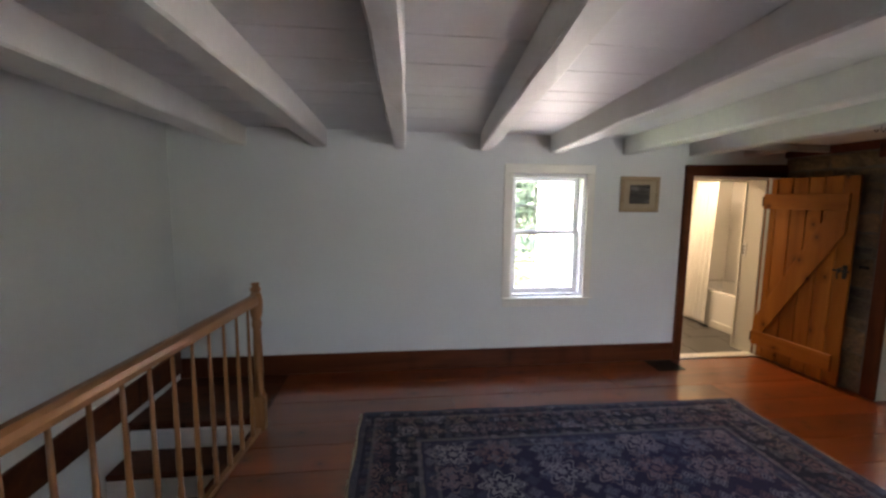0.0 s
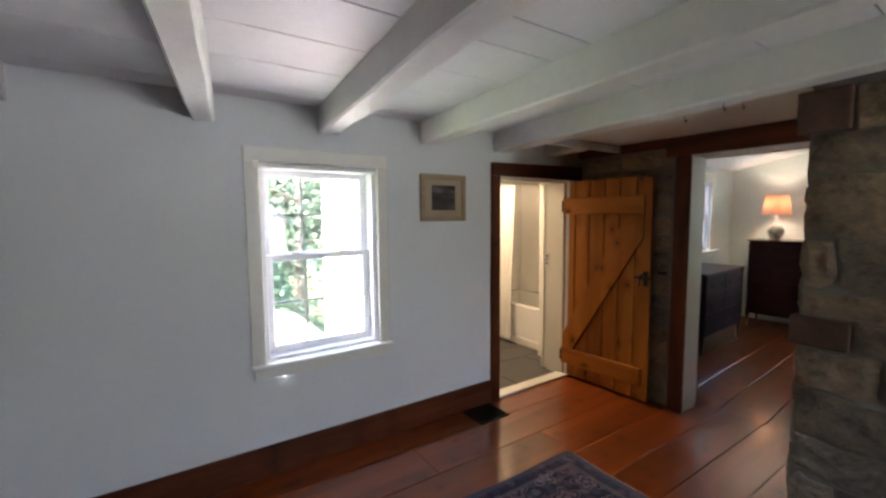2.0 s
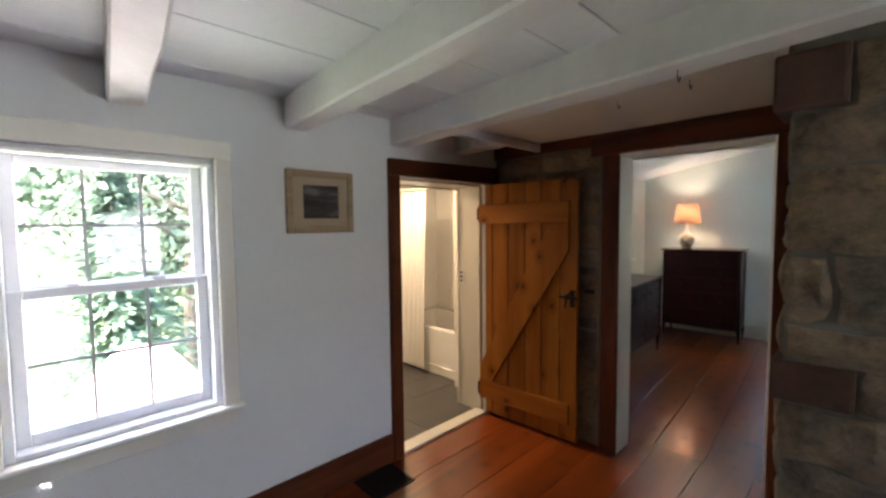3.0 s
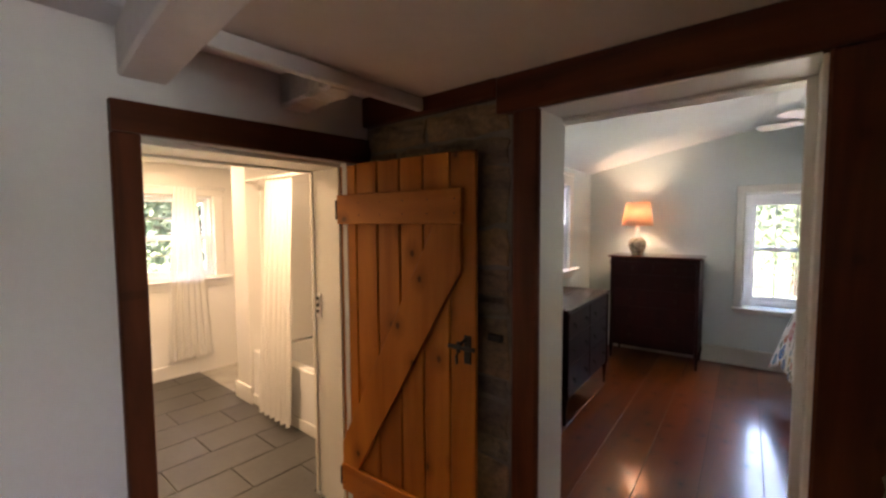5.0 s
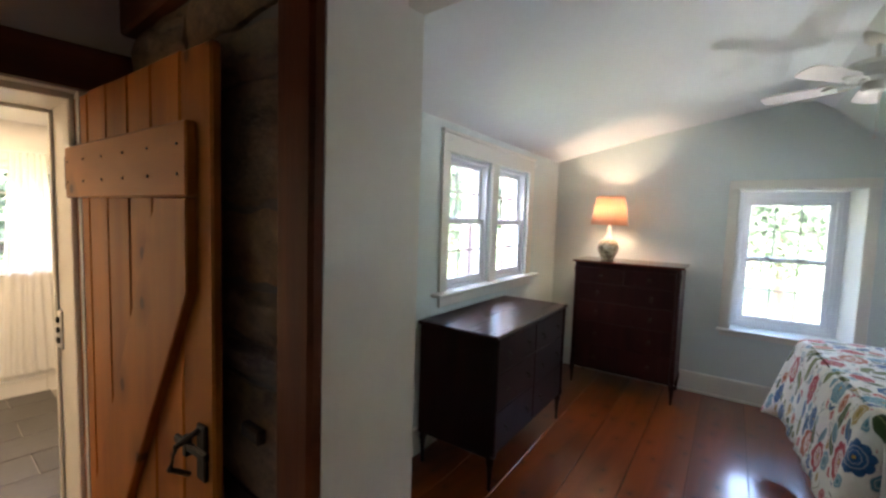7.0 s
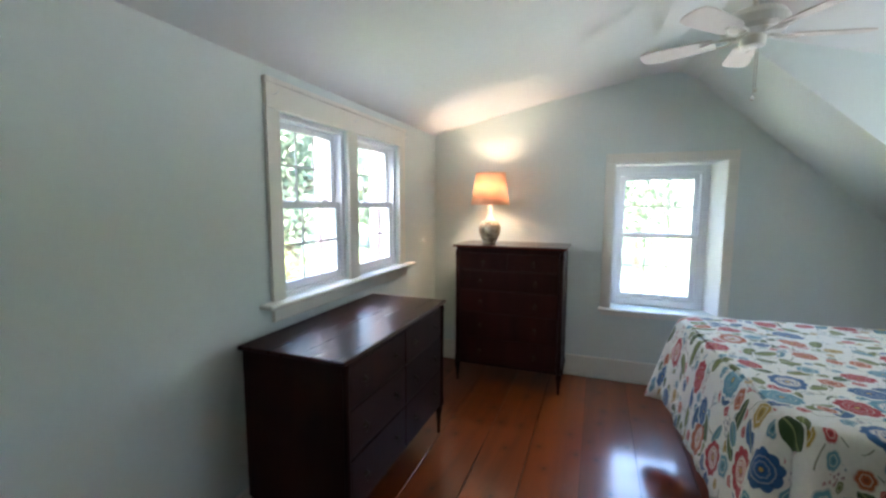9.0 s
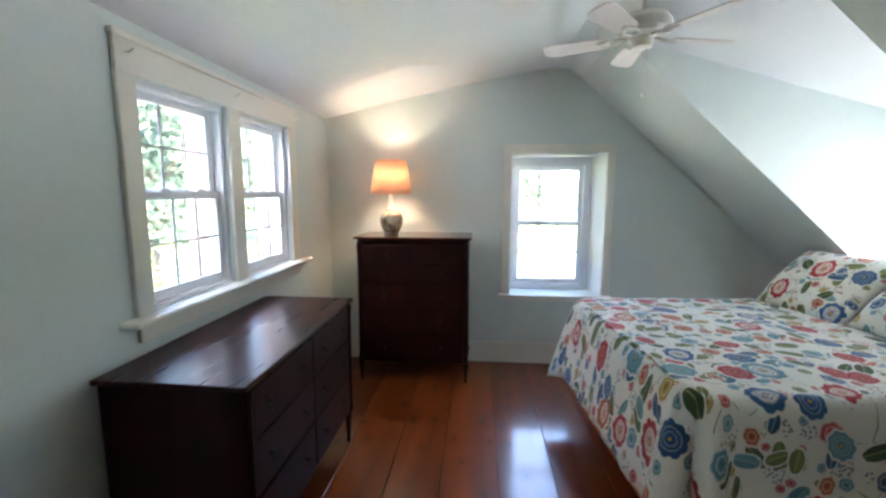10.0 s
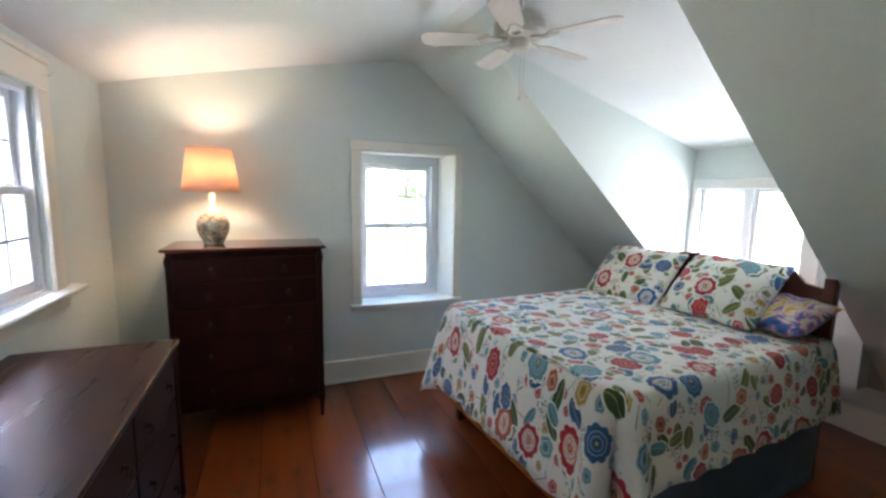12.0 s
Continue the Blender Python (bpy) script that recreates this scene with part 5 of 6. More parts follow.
def tall_chest():
    x0, x1, y0, y1, zt = 8.168, 8.68, 3.232, 4.222, 1.256
    d = base("chest_of_drawers", ((x0 + x1) / 2, (y0 + y1) / 2, 0), "tall dark mahogany chest of drawers against the gable wall", "chest of drawers")
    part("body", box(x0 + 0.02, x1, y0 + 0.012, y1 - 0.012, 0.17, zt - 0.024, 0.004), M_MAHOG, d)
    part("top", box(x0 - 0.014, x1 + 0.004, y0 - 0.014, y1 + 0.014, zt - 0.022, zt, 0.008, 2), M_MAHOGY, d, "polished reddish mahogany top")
    zs = [0.195, 0.43, 0.66, 0.86, 1.04, 1.195]
    for r in range(5):
        halves = 2 if r == 4 else 1
        for c in range(halves):
            a = y0 + 0.05 + c * (y1 - y0 - 0.10) / halves
            b = a + (y1 - y0 - 0.10) / halves
            dr = part("drawer", box(x0 + 0.006, x0 + 0.0195, a + 0.006, b - 0.006, zs[r] + 0.006, zs[r + 1] - 0.006, 0.005, 2), M_MAHOG, d)
            for f in (0.22, 0.78) if halves == 1 else (0.5,):
                pull(dr, x0 + 0.006, a + (b - a) * f, (zs[r] + zs[r + 1]) / 2, -1, 0)
    for y in (y0 + 0.028, y1 - 0.028):
        part("pilaster", lathe(bmesh.new(), [(0.018, 0.18), (0.024, 0.21), (0.017, 0.25), (0.017, 1.12), (0.024, 1.17), (0.018, 1.21)], 12, (x0 + 0.014, y, 0)), M_MAHOG, d, smooth=True)
        for x in (x0 + 0.028, x1 - 0.03):
            part("leg", tapered_leg(bmesh.new(), x, y, 0.0, 0.175, 0.013, 0.024), M_MAHOG, d, smooth=True)


tall_chest()


def table_lamp(x, y, z):
    t = base("table_lamp", (x, y, z), "lit stoneware lamp with a linen shade on the tall chest", "table lamp")
    part("base", lathe(bmesh.new(), [(0.058, z + 0.001), (0.062, z + 0.010), (0.078, z + 0.04), (0.098, z + 0.085), (0.105, z + 0.125), (0.100, z + 0.16), (0.082, z + 0.188), (0.060, z + 0.202), (0.050, z + 0.206)], 32, (x, y, 0)), M_VASE, t, "mottled grey-green stoneware body", smooth=True)
    part("neck", lathe(bmesh.new(), [(0.052, z + 0.204), (0.042, z + 0.222), (0.026, z + 0.245), (0.018, z + 0.275), (0.017, z + 0.345), (0.010, z + 0.35)], 24, (x, y, 0)), M_CERAM, t, "white glazed neck", smooth=True)
    part("socket", lathe(bmesh.new(), [(0.012, z + 0.35), (0.016, z + 0.355), (0.016, z + 0.40), (0.012, z + 0.405)], 16, (x, y, 0)), M_BRASS, t)
    part("bulb", lathe(bmesh.new(), [(0.012, z + 0.405), (0.016, z + 0.42), (0.030, z + 0.455), (0.032, z + 0.475), (0.022, z + 0.50), (0.004, z + 0.508)], 20, (x, y, 0)), glow_material("warm_bulb", (1.0, 0.78, 0.52), 3.0), t, "glowing warm bulb", smooth=True)
    sh = bmesh.new()
    seg = 48
    z0, z1, r0, r1 = z + 0.352, z + 0.640, 0.182, 0.138
    rings = []
    for r, zz in ((r0, z0), (r1, z1), (r1 - 0.003, z1), (r0 - 0.003, z0)):
        rings.append([sh.verts.new((x + r * math.cos(2 * math.pi * k / seg), y + r * math.sin(2 * math.pi * k / seg), zz)) for k in range(seg)])
    for i in range(4):
        a, b = rings[i], rings[(i + 1) % 4]
        for k in range(seg):
            sh.faces.new((a[k], a[(k + 1) % seg], b[(k + 1) % seg], b[k]))
    shade = part("shade", sh, M_SHADE, t, "tapered natural linen shade", smooth=True)
    for zz, r in ((z0 + 0.004, r0 + 0.001), (z1 - 0.004, r1 + 0.001)):
        part("binding", tube(bmesh.new(), [(x + r * math.cos(2 * math.pi * k / 40), y + r * math.sin(2 * math.pi * k / 40), zz) for k in range(41)], 0.003, 6), M_SHADE, shade)
    for k in range(3):
        a = 2 * math.pi * k / 3
        part("spider", tube(bmesh.new(), [(x, y, z + 0.56), (x + (r1 - 0.003) * math.cos(a), y + (r1 - 0.003) * math.sin(a), z1 - 0.02)], 0.002, 6), M_BRASS, shade)
    part("harp", tube(bmesh.new(), [(x, y + 0.01, z + 0.40), (x, y + 0.05, z + 0.45), (x, y + 0.045, z + 0.53), (x, y, z + 0.565), (x, y - 0.045, z + 0.53), (x, y - 0.05, z + 0.45), (x, y - 0.01, z + 0.40)], 0.002, 6), M_BRASS, t)
    lp = new("table_lamp_light", bpy.data.lights.new("table_lamp_light", "POINT"))
    lp.data.energy, lp.data.color, lp.data.shadow_soft_size = LAMP_W, (1.0, 0.80, 0.58), 0.04
    lp.location = site[0] @ Vector((x, y, z + 0.515))


table_lamp(8.43, 3.955, 1.256)

BX0, BX1, BY0, BY1, BZ = 6.37, 7.93, 0.70, 2.38, 0.855


def bed():
    b = base("bed", (7.17, 1.4, 0), "dark wooden bed with a shaped headboard below the dormer", "bed")
    for x in (BX0 + 0.03, BX1 - 0.03):
        part("post", box(x - 0.03, x + 0.03, BY0 - 0.075, BY0 - 0.02, 0.0, 1.20, 0.006), M_MAHOGY, b)
        part("side_rail", box(x - 0.014, x + 0.014, BY0 - 0.02, BY1 - 0.10, 0.24, 0.36, 0.004), M_MAHOG, b)
        part("leg", box(x - 0.03, x + 0.03, BY1 - 0.16, BY1 - 0.10, 0.0, 0.30, 0.005), M_MAHOG, b)
    hb = bmesh.new()
    pts = [(BX0 + 0.04, 0.55), (BX1 - 0.04, 0.55), (BX1 - 0.04, 1.13)]
    pts += [(BX1 - 0.16, 1.15), (BX1 - 0.22, 1.215), (BX1 - 0.34, 1.22)]
    pts += [(7.17, 1.245), (BX0 + 0.34, 1.22), (BX0 + 0.22, 1.215), (BX0 + 0.16, 1.15), (BX0 + 0.04, 1.13)]
    prism(hb, pts, "y", BY0 - 0.062, BY0 - 0.034)
    part("headboard", hb, M_MAHOGY, b, "shaped dark headboard")
    part("foot_rail", box(BX0 + 0.025, BX1 - 0.025, BY1 - 0.15, BY1 - 0.12, 0.24, 0.36, 0.004), M_MAHOG, b)
    for i in range(9):
        y = BY0 + 0.1 + i * 0.2
        part("slat", box(BX0 + 0.025, BX1 - 0.025, y, y + 0.07, 0.29, 0.31), M_PINEY, b)


bed()
thing("box_spring", box(BX0 + 0.05, BX1 - 0.05, BY0 - 0.01, BY1 - 0.17, 0.311, 0.51, 0.03, 3), M_MATT, "white box spring on the bed slats", "box spring")
thing("mattress", box(BX0 + 0.04, BX1 - 0.04, BY0 - 0.01, BY1 - 0.06, 0.511, 0.81, 0.06, 4), M_MATT, "white mattress on the box spring", "mattress")


def outline(inset, n=160, corner=0.12):
    """Points and outward normals round the bed's edge, evenly spaced, starting at the headboard."""
    x0, x1, y0, y1 = BX0 + inset, BX1 - inset, BY0 + inset * 0.2, BY1 - inset
    c = max(0.02, corner)
    path = []
    def arc(cx, cy, a0, a1, k=18):
        for i in range(k + 1):
            a = radians(a0 + (a1 - a0) * i / k)
            path.append((Vector((cx + c * math.cos(a), cy + c * math.sin(a))), Vector((math.cos(a), math.sin(a)))))
    for i in range(24):
        path.append((Vector((x1, y0 + (y1 - c - y0) * i / 24)), Vector((1, 0))))
    arc(x1 - c, y1 - c, 0, 90)
    for i in range(1, 20):
        path.append((Vector((x1 - c + (x0 + 2 * c - x1) * i / 20, y1)), Vector((0, 1))))
    arc(x0 + c, y1 - c, 90, 180)
    for i in range(1, 25):
        path.append((Vector((x0, y1 - c + (y0 - y1 + c) * i / 24)), Vector((-1, 0))))
    return path


def quilt():
    """A cover with a soft top, rounded edges and hanging sides with folds at the foot corners."""
    bm = bmesh.new()
    uv = bm.loops.layers.uv.new("UVMap")
    r = random.Random(4)
    path = outline(0.0)
    n = len(path)
    run = [0.0]
    for (a, _), (b, _) in zip(path, path[1:]):
        run.append(run[-1] + (b - a).length)
    centre = Vector(((BX0 + BX1) / 2, (BY0 + BY1) / 2))
    rows = []
    coords = {}

    def put(x, y, z, u, v):
        q = bm.verts.new((x, y, z))
        coords[q] = (u, v)
        return q
    # inner rings of the top
    for f in (0.0, 0.2, 0.4, 0.6, 0.75, 0.87, 0.95):
        row = []
        for p, nn in path:
            q = Vector((centre.x + (p.x - centre.x) * f, centre.y + (p.y - centre.y) * f)) if f else centre.copy()
            if f == 0.0:
                q = Vector((centre.x, BY0 + (p.y - BY0)))
            else:
                q = Vector((centre.x + (p.x - centre.x) * f, p.y if abs(nn.x) > 0.99 else BY0 + (p.y - BY0) * (1 - (1 - f) * 0.0)))
                q.y = p.y - (1 - f) * 0.0
            z = BZ + 0.012 * noise.noise((q.x * 3, q.y * 3, 0.3)) + 0.006 * noise.noise((q.x * 9, q.y * 9, 1.3))
            row.append(put(q.x, q.y, z, q.x, q.y))
        rows.append(row)
    drops = [0.0, 0.02, 0.045, 0.08, 0.12, 0.17, 0.22, 0.27, 0.32, 0.37, 0.42]
    for k, s in enumerate(drops):
        row = []
        for i, (p, nn) in enumerate(path):
            corner = abs(nn.x * nn.y) * 2
            foot = max(0.0, nn.y)
            hang = s / drops[-1]
            long = 1.0 + 0.34 * corner + 0.32 * foot + 0.006 * math.sin(run[i] * 9.0)
            round_out = 0.035 * (1 - math.exp(-s * 30))
            fold = (0.010 + 0.045 * corner) * hang * math.sin(run[i] * (24.0 if corner < 0.1 else 38.0) + 1.3 * math.sin(run[i] * 5))
            if corner > 0.02:
                deg = 45 - abs(math.degrees(math.atan2(nn.y, abs(nn.x))) - 45)
                fold = hang * (0.08 * math.exp(-((deg - 22) / 10) ** 2) - 0.17 * math.exp(-((deg - 45) / 9) ** 2))
            flare = 0.05 * hang + 0.03 * hang * corner + 0.03 * foot * hang
            out = round_out + fold + flare
            z = BZ - 0.9 * s * long * (1.0 if s > 0.05 else s / 0.05 * 0.8 + 0.2) + 0.004 * r.uniform(-1, 1)
            x, y = p.x + nn.x * out, p.y + nn.y * out
            row.append(put(x, y, z, p.x + nn.x * (0.03 + s), p.y + nn.y * (0.03 + s)))
        rows.append(row)
    for a, b in zip(rows, rows[1:]):
        for i in range(n - 1):
            try:
                f = bm.faces.new((a[i], a[i + 1], b[i + 1], b[i]))
            except ValueError:
                continue
            for lp in f.loops:
                lp[uv].uv = coords[lp.vert]
    edge = [(v.co.copy(), Vector((nn.x, nn.y, 0))) for v, (_, nn) in zip(rows[-1], path)]
    bmesh.ops.remove_doubles(bm, verts=bm.verts[:], dist=0.0005)
    q = thing("quilt", bm, M_QUILT, "white cotton quilt printed with red, blue and orange flowers", "quilt", smooth=True)
    md = q.modifiers.new("thickness", "SOLIDIFY")
    md.thickness, md.offset = 0.012, 1.0
    hem = bmesh.new()
    tube(hem, [p + n * 0.006 for p, n in edge], 0.006, 6)
    part("binding", hem, M_MATT, q, "narrow white bound hem")
    return q


quilt()


def bed_skirt():
    path = outline(-0.008)
    bm = bmesh.new()
    rows = []
    s = 0.0
    pts = []
    for i, (p, nn) in enumerate(path):
        if i:
            s += (p - path[i - 1][0]).length
        pts.append((p, nn, s))
    for z in (0.50, 0.3, 0.12, 0.03):
        rows.append([bm.verts.new((p.x + nn.x * (0.004 + 0.010 * math.sin(s * 42) * (0.5 - z)), p.y - 0.05 * max(0, nn.y) + nn.y * 0.004, z if p.y < BY1 - 0.25 or abs(nn.x) > 0.5 else max(z, 0.03))) for p, nn, s in pts])
    for a, b in zip(rows, rows[1:]):
        for i in range(len(pts) - 1):
            if pts[i][0].y > BY1 - 0.14:
                continue
            bm.faces.new((a[i], a[i + 1], b[i + 1], b[i]))
    q = thing("bed_skirt", bm, M_SKIRT, "slate blue gathered skirt round the box spring", "bed skirt", smooth=True)
    md = q.modifiers.new("thickness", "SOLIDIFY")
    md.thickness = 0.004


bed_skirt()


def pillow(at, w, d, h, tilt, turn, material, label, sag=0.0):
    bm = bmesh.new()
    uv = bm.loops.layers.uv.new("UVMap")
    n = 20
    sides = []
    co = {}
    for top in (1, -1):
        g = []
        for i in range(n + 1):
            row = []
            for j in range(n + 1):
                u, v = 2 * i / n - 1, 2 * j / n - 1
                puff = ((1 - abs(u) ** 2.6) * (1 - abs(v) ** 2.6)) ** 0.55
                edge = 1 - 0.055 * (1 - abs(u * v)) * (abs(u) ** 4 + abs(v) ** 4)
                z = top * h / 2 * puff * (1 + 0.12 * noise.noise((u * 2 + at[0] * 3, v * 2, top)))
                vtx = bm.verts.new((u * w / 2 * edge, v * d / 2 * edge, z + 0.004 * math.sin(9 * u + 3 * v)))
                co[vtx] = (u * w / 2 + at[0] * 1.7 + (3.0 if top < 0 else 0), v * d / 2 + at[1] * 2.3)
                row.append(vtx)
            g.append(row)
        sides.append(g)
        for i in range(n):
            for j in range(n):
                f = bm.faces.new((g[i][j], g[i + 1][j], g[i + 1][j + 1], g[i][j + 1]))
                for lp in f.loops:
                    lp[uv].uv = co[lp.vert]
    bmesh.ops.remove_doubles(bm, verts=bm.verts[:], dist=0.0045)
    bmesh.ops.scale(bm, vec=(0.9, 0.92, 0.95), verts=bm.verts[:])
    site[0] = HOUSE
    ob = thing("pillow", bm, material, label, "pillow", "pillows on the bed", smooth=True)
    site[0] = BEDROOM
    ob.matrix_basis = Matrix.Translation(BEDROOM @ Vector(at)) @ Matrix.Rotation(radians(3.5), 4, "Z") @ Matrix.Rotation(radians(turn), 4, "Z") @ Matrix.Rotation(radians(tilt), 4, "X")
    return ob


pillow((7.60, 0.85, 1.045), 0.68, 0.52, 0.19, -46, 3, M_PILLOW, "plump floral pillow leaning on the headboard")
pillow((6.91, 0.84, 1.06), 0.66, 0.52, 0.19, -46, -4, M_PILLOW, "plump floral pillow leaning on the headboard beside the cushion")
pillow((6.55, 0.80, 0.975), 0.40, 0.36, 0.13, -25, -12, M_SMALLP, "small bright patterned cushion tucked behind a pillow")


# the bed and its covers stand a little askew to the walls
askew = Matrix.Translation((7.08, 0.57, 0)) @ Matrix.Rotation(radians(4.0), 4, "Z") @ Matrix.Translation((-7.08, -0.57, 0))
for ob in [o for o in scene.objects if o.parent is None and o.name.split(".")[0] in ("bed", "box_spring", "mattress", "quilt", "bed_skirt", "pillow")]:
    ob.matrix_basis = askew @ ob.matrix_basis


def ceiling_fan(x, y):
    f = base("ceiling_fan", (x, y, 2.750), "cream five-blade ceiling fan hanging from the ridge", "ceiling fan")
    part("canopy", lathe(bmesh.new(), [(0.035, 2.630), (0.065, 2.650), (0.07, 2.700)], 24, (x, y, 0)), M_FAN, f, smooth=True)
    part("rod", lathe(bmesh.new(), [(0.012, 2.540), (0.012, 2.640)], 12, (x, y, 0)), M_FAN, f)
    part("motor", lathe(bmesh.new(), [(0.07, 2.435), (0.125, 2.440), (0.145, 2.460), (0.145, 2.500), (0.125, 2.530), (0.06, 2.545), (0.02, 2.550)], 32, (x, y, 0)), M_FAN, f, "ribbed motor housing")
    part("switch_housing", lathe(bmesh.new(), [(0.03, 2.375), (0.052, 2.382), (0.056, 2.400), (0.056, 2.425), (0.045, 2.432)], 28, (x, y, 0)), M_FAN, f)
    for k in range(5):
        a = radians(-5 + 72 * k)
        rot = Matrix.Translation((x, y, 2.432)) @ Matrix.Rotation(a, 4, "Z") @ Matrix.Rotation(radians(11), 4, "X")
        bm = bmesh.new()
        pts = [(0.17, -0.045), (0.21, -0.056), (0.46, -0.068), (0.515, -0.060), (0.535, -0.035), (0.54, 0.0), (0.535, 0.035), (0.515, 0.060), (0.46, 0.068), (0.21, 0.056), (0.17, 0.045)]
        prism(bm, pts, "z", -0.003, 0.003)
        bmesh.ops.transform(bm, matrix=rot, verts=bm.verts[:])
        bl = part("blade", bm, M_BLADE, f, "whitewashed wooden blade")
        bm = bmesh.new()
        for s in (-1, 1):
            tube(bm, [(0.08, 0.012 * s, 0.0), (0.12, 0.030 * s, -0.006), (0.17, 0.034 * s, -0.007), (0.22, 0.012 * s, -0.007)], 0.006, 8)
        prism(bm, [(0.07, -0.016), (0.10, -0.02), (0.10, 0.02), (0.07, 0.016)], "z", -0.006, 0.006)
        prism(bm, [(0.165, -0.032), (0.235, -0.014), (0.235, 0.014), (0.165, 0.032)], "z", -0.009, -0.004)
        bmesh.ops.transform(bm, matrix=rot, verts=bm.verts[:])
        part("bracket", bm, M_FAN, bl)
    for dx, zb in ((0.018, 2.150), (-0.02, 2.180)):
        c = part("pull_chain", tube(bmesh.new(), [(x + dx, y - 0.02, 2.380), (x + dx, y - 0.02, zb)], 0.0018, 6), M_CORD, f)
        part("pull_knob", lathe(bmesh.new(), [(0.002, zb - 0.022), (0.008, zb - 0.018), (0.009, zb - 0.008), (0.003, zb)], 10, (x + dx, y - 0.02, 0)), M_FAN, c)


ceiling_fan(7.14, 2.29)

site[0] = HOUSE
bs = base("switch_plate_bedroom", (DIV1 + 0.004, 3.33, 1.12), "white light switch beside the bedroom door", "light switch")
part("plate", box(DIV1 + 0.0005, DIV1 + 0.007, 3.30, 3.37, 1.06, 1.18, 0.002), M_WHITE, bs)
part("toggle", box(DIV1 + 0.007, DIV1 + 0.018, 3.328, 3.342, 1.11, 1.135, 0.003), M_WHITE, bs)


# ---- outside ----
GZ = -2.95
thing("ground", box(-400, 400, -400, 400, GZ - 0.3, GZ), M_GRASS, "mown green lawn round the house", "ground", kind="structure")
# pale ground to the south is added to throw light up at the dormer
thing("forecourt", box(-30, 14.5, -30, -2.5, GZ, GZ + 0.02), M_GRAVEL, "pale gravel added south of the house to brighten the dormer", "driveway", kind="structure")
thing("driveway", box(14.5, 27, -60, 24, GZ, GZ + 0.02), M_GRAVEL, "pale gravel drive beside the lawn", "driveway", kind="structure")


def leaf_tree(at, height, crown_r, seed, material, label, count=2200, leaf=0.16):
    r = random.Random(seed)
    t = base("tree", at, label, "tree", "trees round the house")
    x, y, z = at
    tb = bmesh.new()
    tube(tb, [(x, y, z), (x + 0.05, y, z + height * 0.25), (x + 0.15, y + 0.1, z + height * 0.5), (x + 0.1, y + 0.1, z + height * 0.85)], [height * 0.03, height * 0.024, height * 0.017, height * 0.005], 10)
    tips = []
    for k in range(14):
        h = z + height * r.uniform(0.3, 0.85)
        a = r.uniform(0, 6.28)
        L = crown_r * r.uniform(0.5, 0.95)
        e = (x + L * math.cos(a), y + L * math.sin(a), h + L * r.uniform(0.1, 0.6))
        mid = (x + 0.5 * L * math.cos(a), y + 0.5 * L * math.sin(a), h + L * 0.12)
        tube(tb, [(x + 0.1, y + 0.05, h - 0.2), mid, e], [height * 0.010, height * 0.006, height * 0.002], 6)
        tips += [e, mid]
    part("trunk", tb, M_BARK, t, "grey bark")
    verts, faces = [], []
    for k in range(count):
        c = Vector(tips[r.randrange(len(tips))]) + Vector((r.gauss(0, 1), r.gauss(0, 1), r.gauss(0, 0.8))) * crown_r * 0.26
        u = Vector((r.uniform(-1, 1), r.uniform(-1, 1), r.uniform(-1, 1))).normalized()
        w = u.orthogonal().normalized()
        s = leaf * r.uniform(0.6, 1.4)
        i = len(verts)
        verts += [c + u * s, c + w * s * 0.5, c - u * s, c - w * s * 0.5]
        faces.append((i, i + 1, i + 2, i + 3))
    me = bpy.data.meshes.new("crown")
    me.from_pydata(verts, [], faces)
    me.materials.append(material)
    cr = new("crown", me)
    cr.parent = t
    cr.matrix_parent_inverse = t.matrix_basis.inverted()
    return t


def spruce(at, height, radius, seed):
    r = random.Random(seed)
    t = base("tree", at, "dark green spruce on the lawn", "tree", "trees round the house")
    x, y, z = at
    tb = tube(bmesh.new(), [(x, y, z), (x, y, z + height * 0.95)], [height * 0.02, 0.02], 8)
    part("trunk", tb, M_BARK, t, "brown bark")
    verts, faces = [], []
    for k in range(110):
        f = (k / 110) ** 0.9
        h = z + height * (0.06 + 0.92 * f)
        L = radius * (1 - f) * r.uniform(0.75, 1.1) + 0.12
        for b in range(16):
            a = r.uniform(0, 6.28)
            for s in range(8):
                q = L * (0.2 + 0.8 * s / 7)
                c = Vector((x + q * math.cos(a), y + q * math.sin(a), h - 0.22 * q + r.uniform(-0.05, 0.05)))
                d = Vector((math.cos(a), math.sin(a), -0.3))
                w = Vector((-math.sin(a), math.cos(a), r.uniform(-0.4, 0.4)))
                i = len(verts)
                m = 0.05 * radius / 1.5
                verts += [c + d * m * 1.6, c + w * m, c - d * m, c - w * m]
                faces.append((i, i + 1, i + 2, i + 3))
    me = bpy.data.meshes.new("crown")
    me.from_pydata(verts, [], faces)
    me.materials.append(M_NEEDLE)
    cr = new("crown", me)
    cr.parent = t
    cr.matrix_parent_inverse = t.matrix_basis.inverted()


spruce((2.7, 13.0, GZ), 6.2, 1.7, 1)
spruce((3.9, 17.0, GZ), 8.5, 2.2, 2)
leaf_tree((-4.5, 19, GZ), 11, 4.0, 3, M_LEAF, "broad green maple on the lawn", 6500, 0.12)
leaf_tree((4.6, 15.5, GZ), 9, 3.3, 4, M_LEAF, "broad green maple on the lawn", 6500, 0.12)
leaf_tree((11.0, 17.5, GZ), 11, 4.0, 5, M_LEAF, "broad green maple on the lawn", 6500, 0.12)
leaf_tree((16.0, 14.0, GZ), 10, 3.6, 6, M_LEAF, "broad green maple on the lawn", 6500, 0.12)
leaf_tree((21.0, 18.5, GZ), 12, 4.4, 7, M_LEAF, "broad green maple beyond the drive", 2600, 0.25)
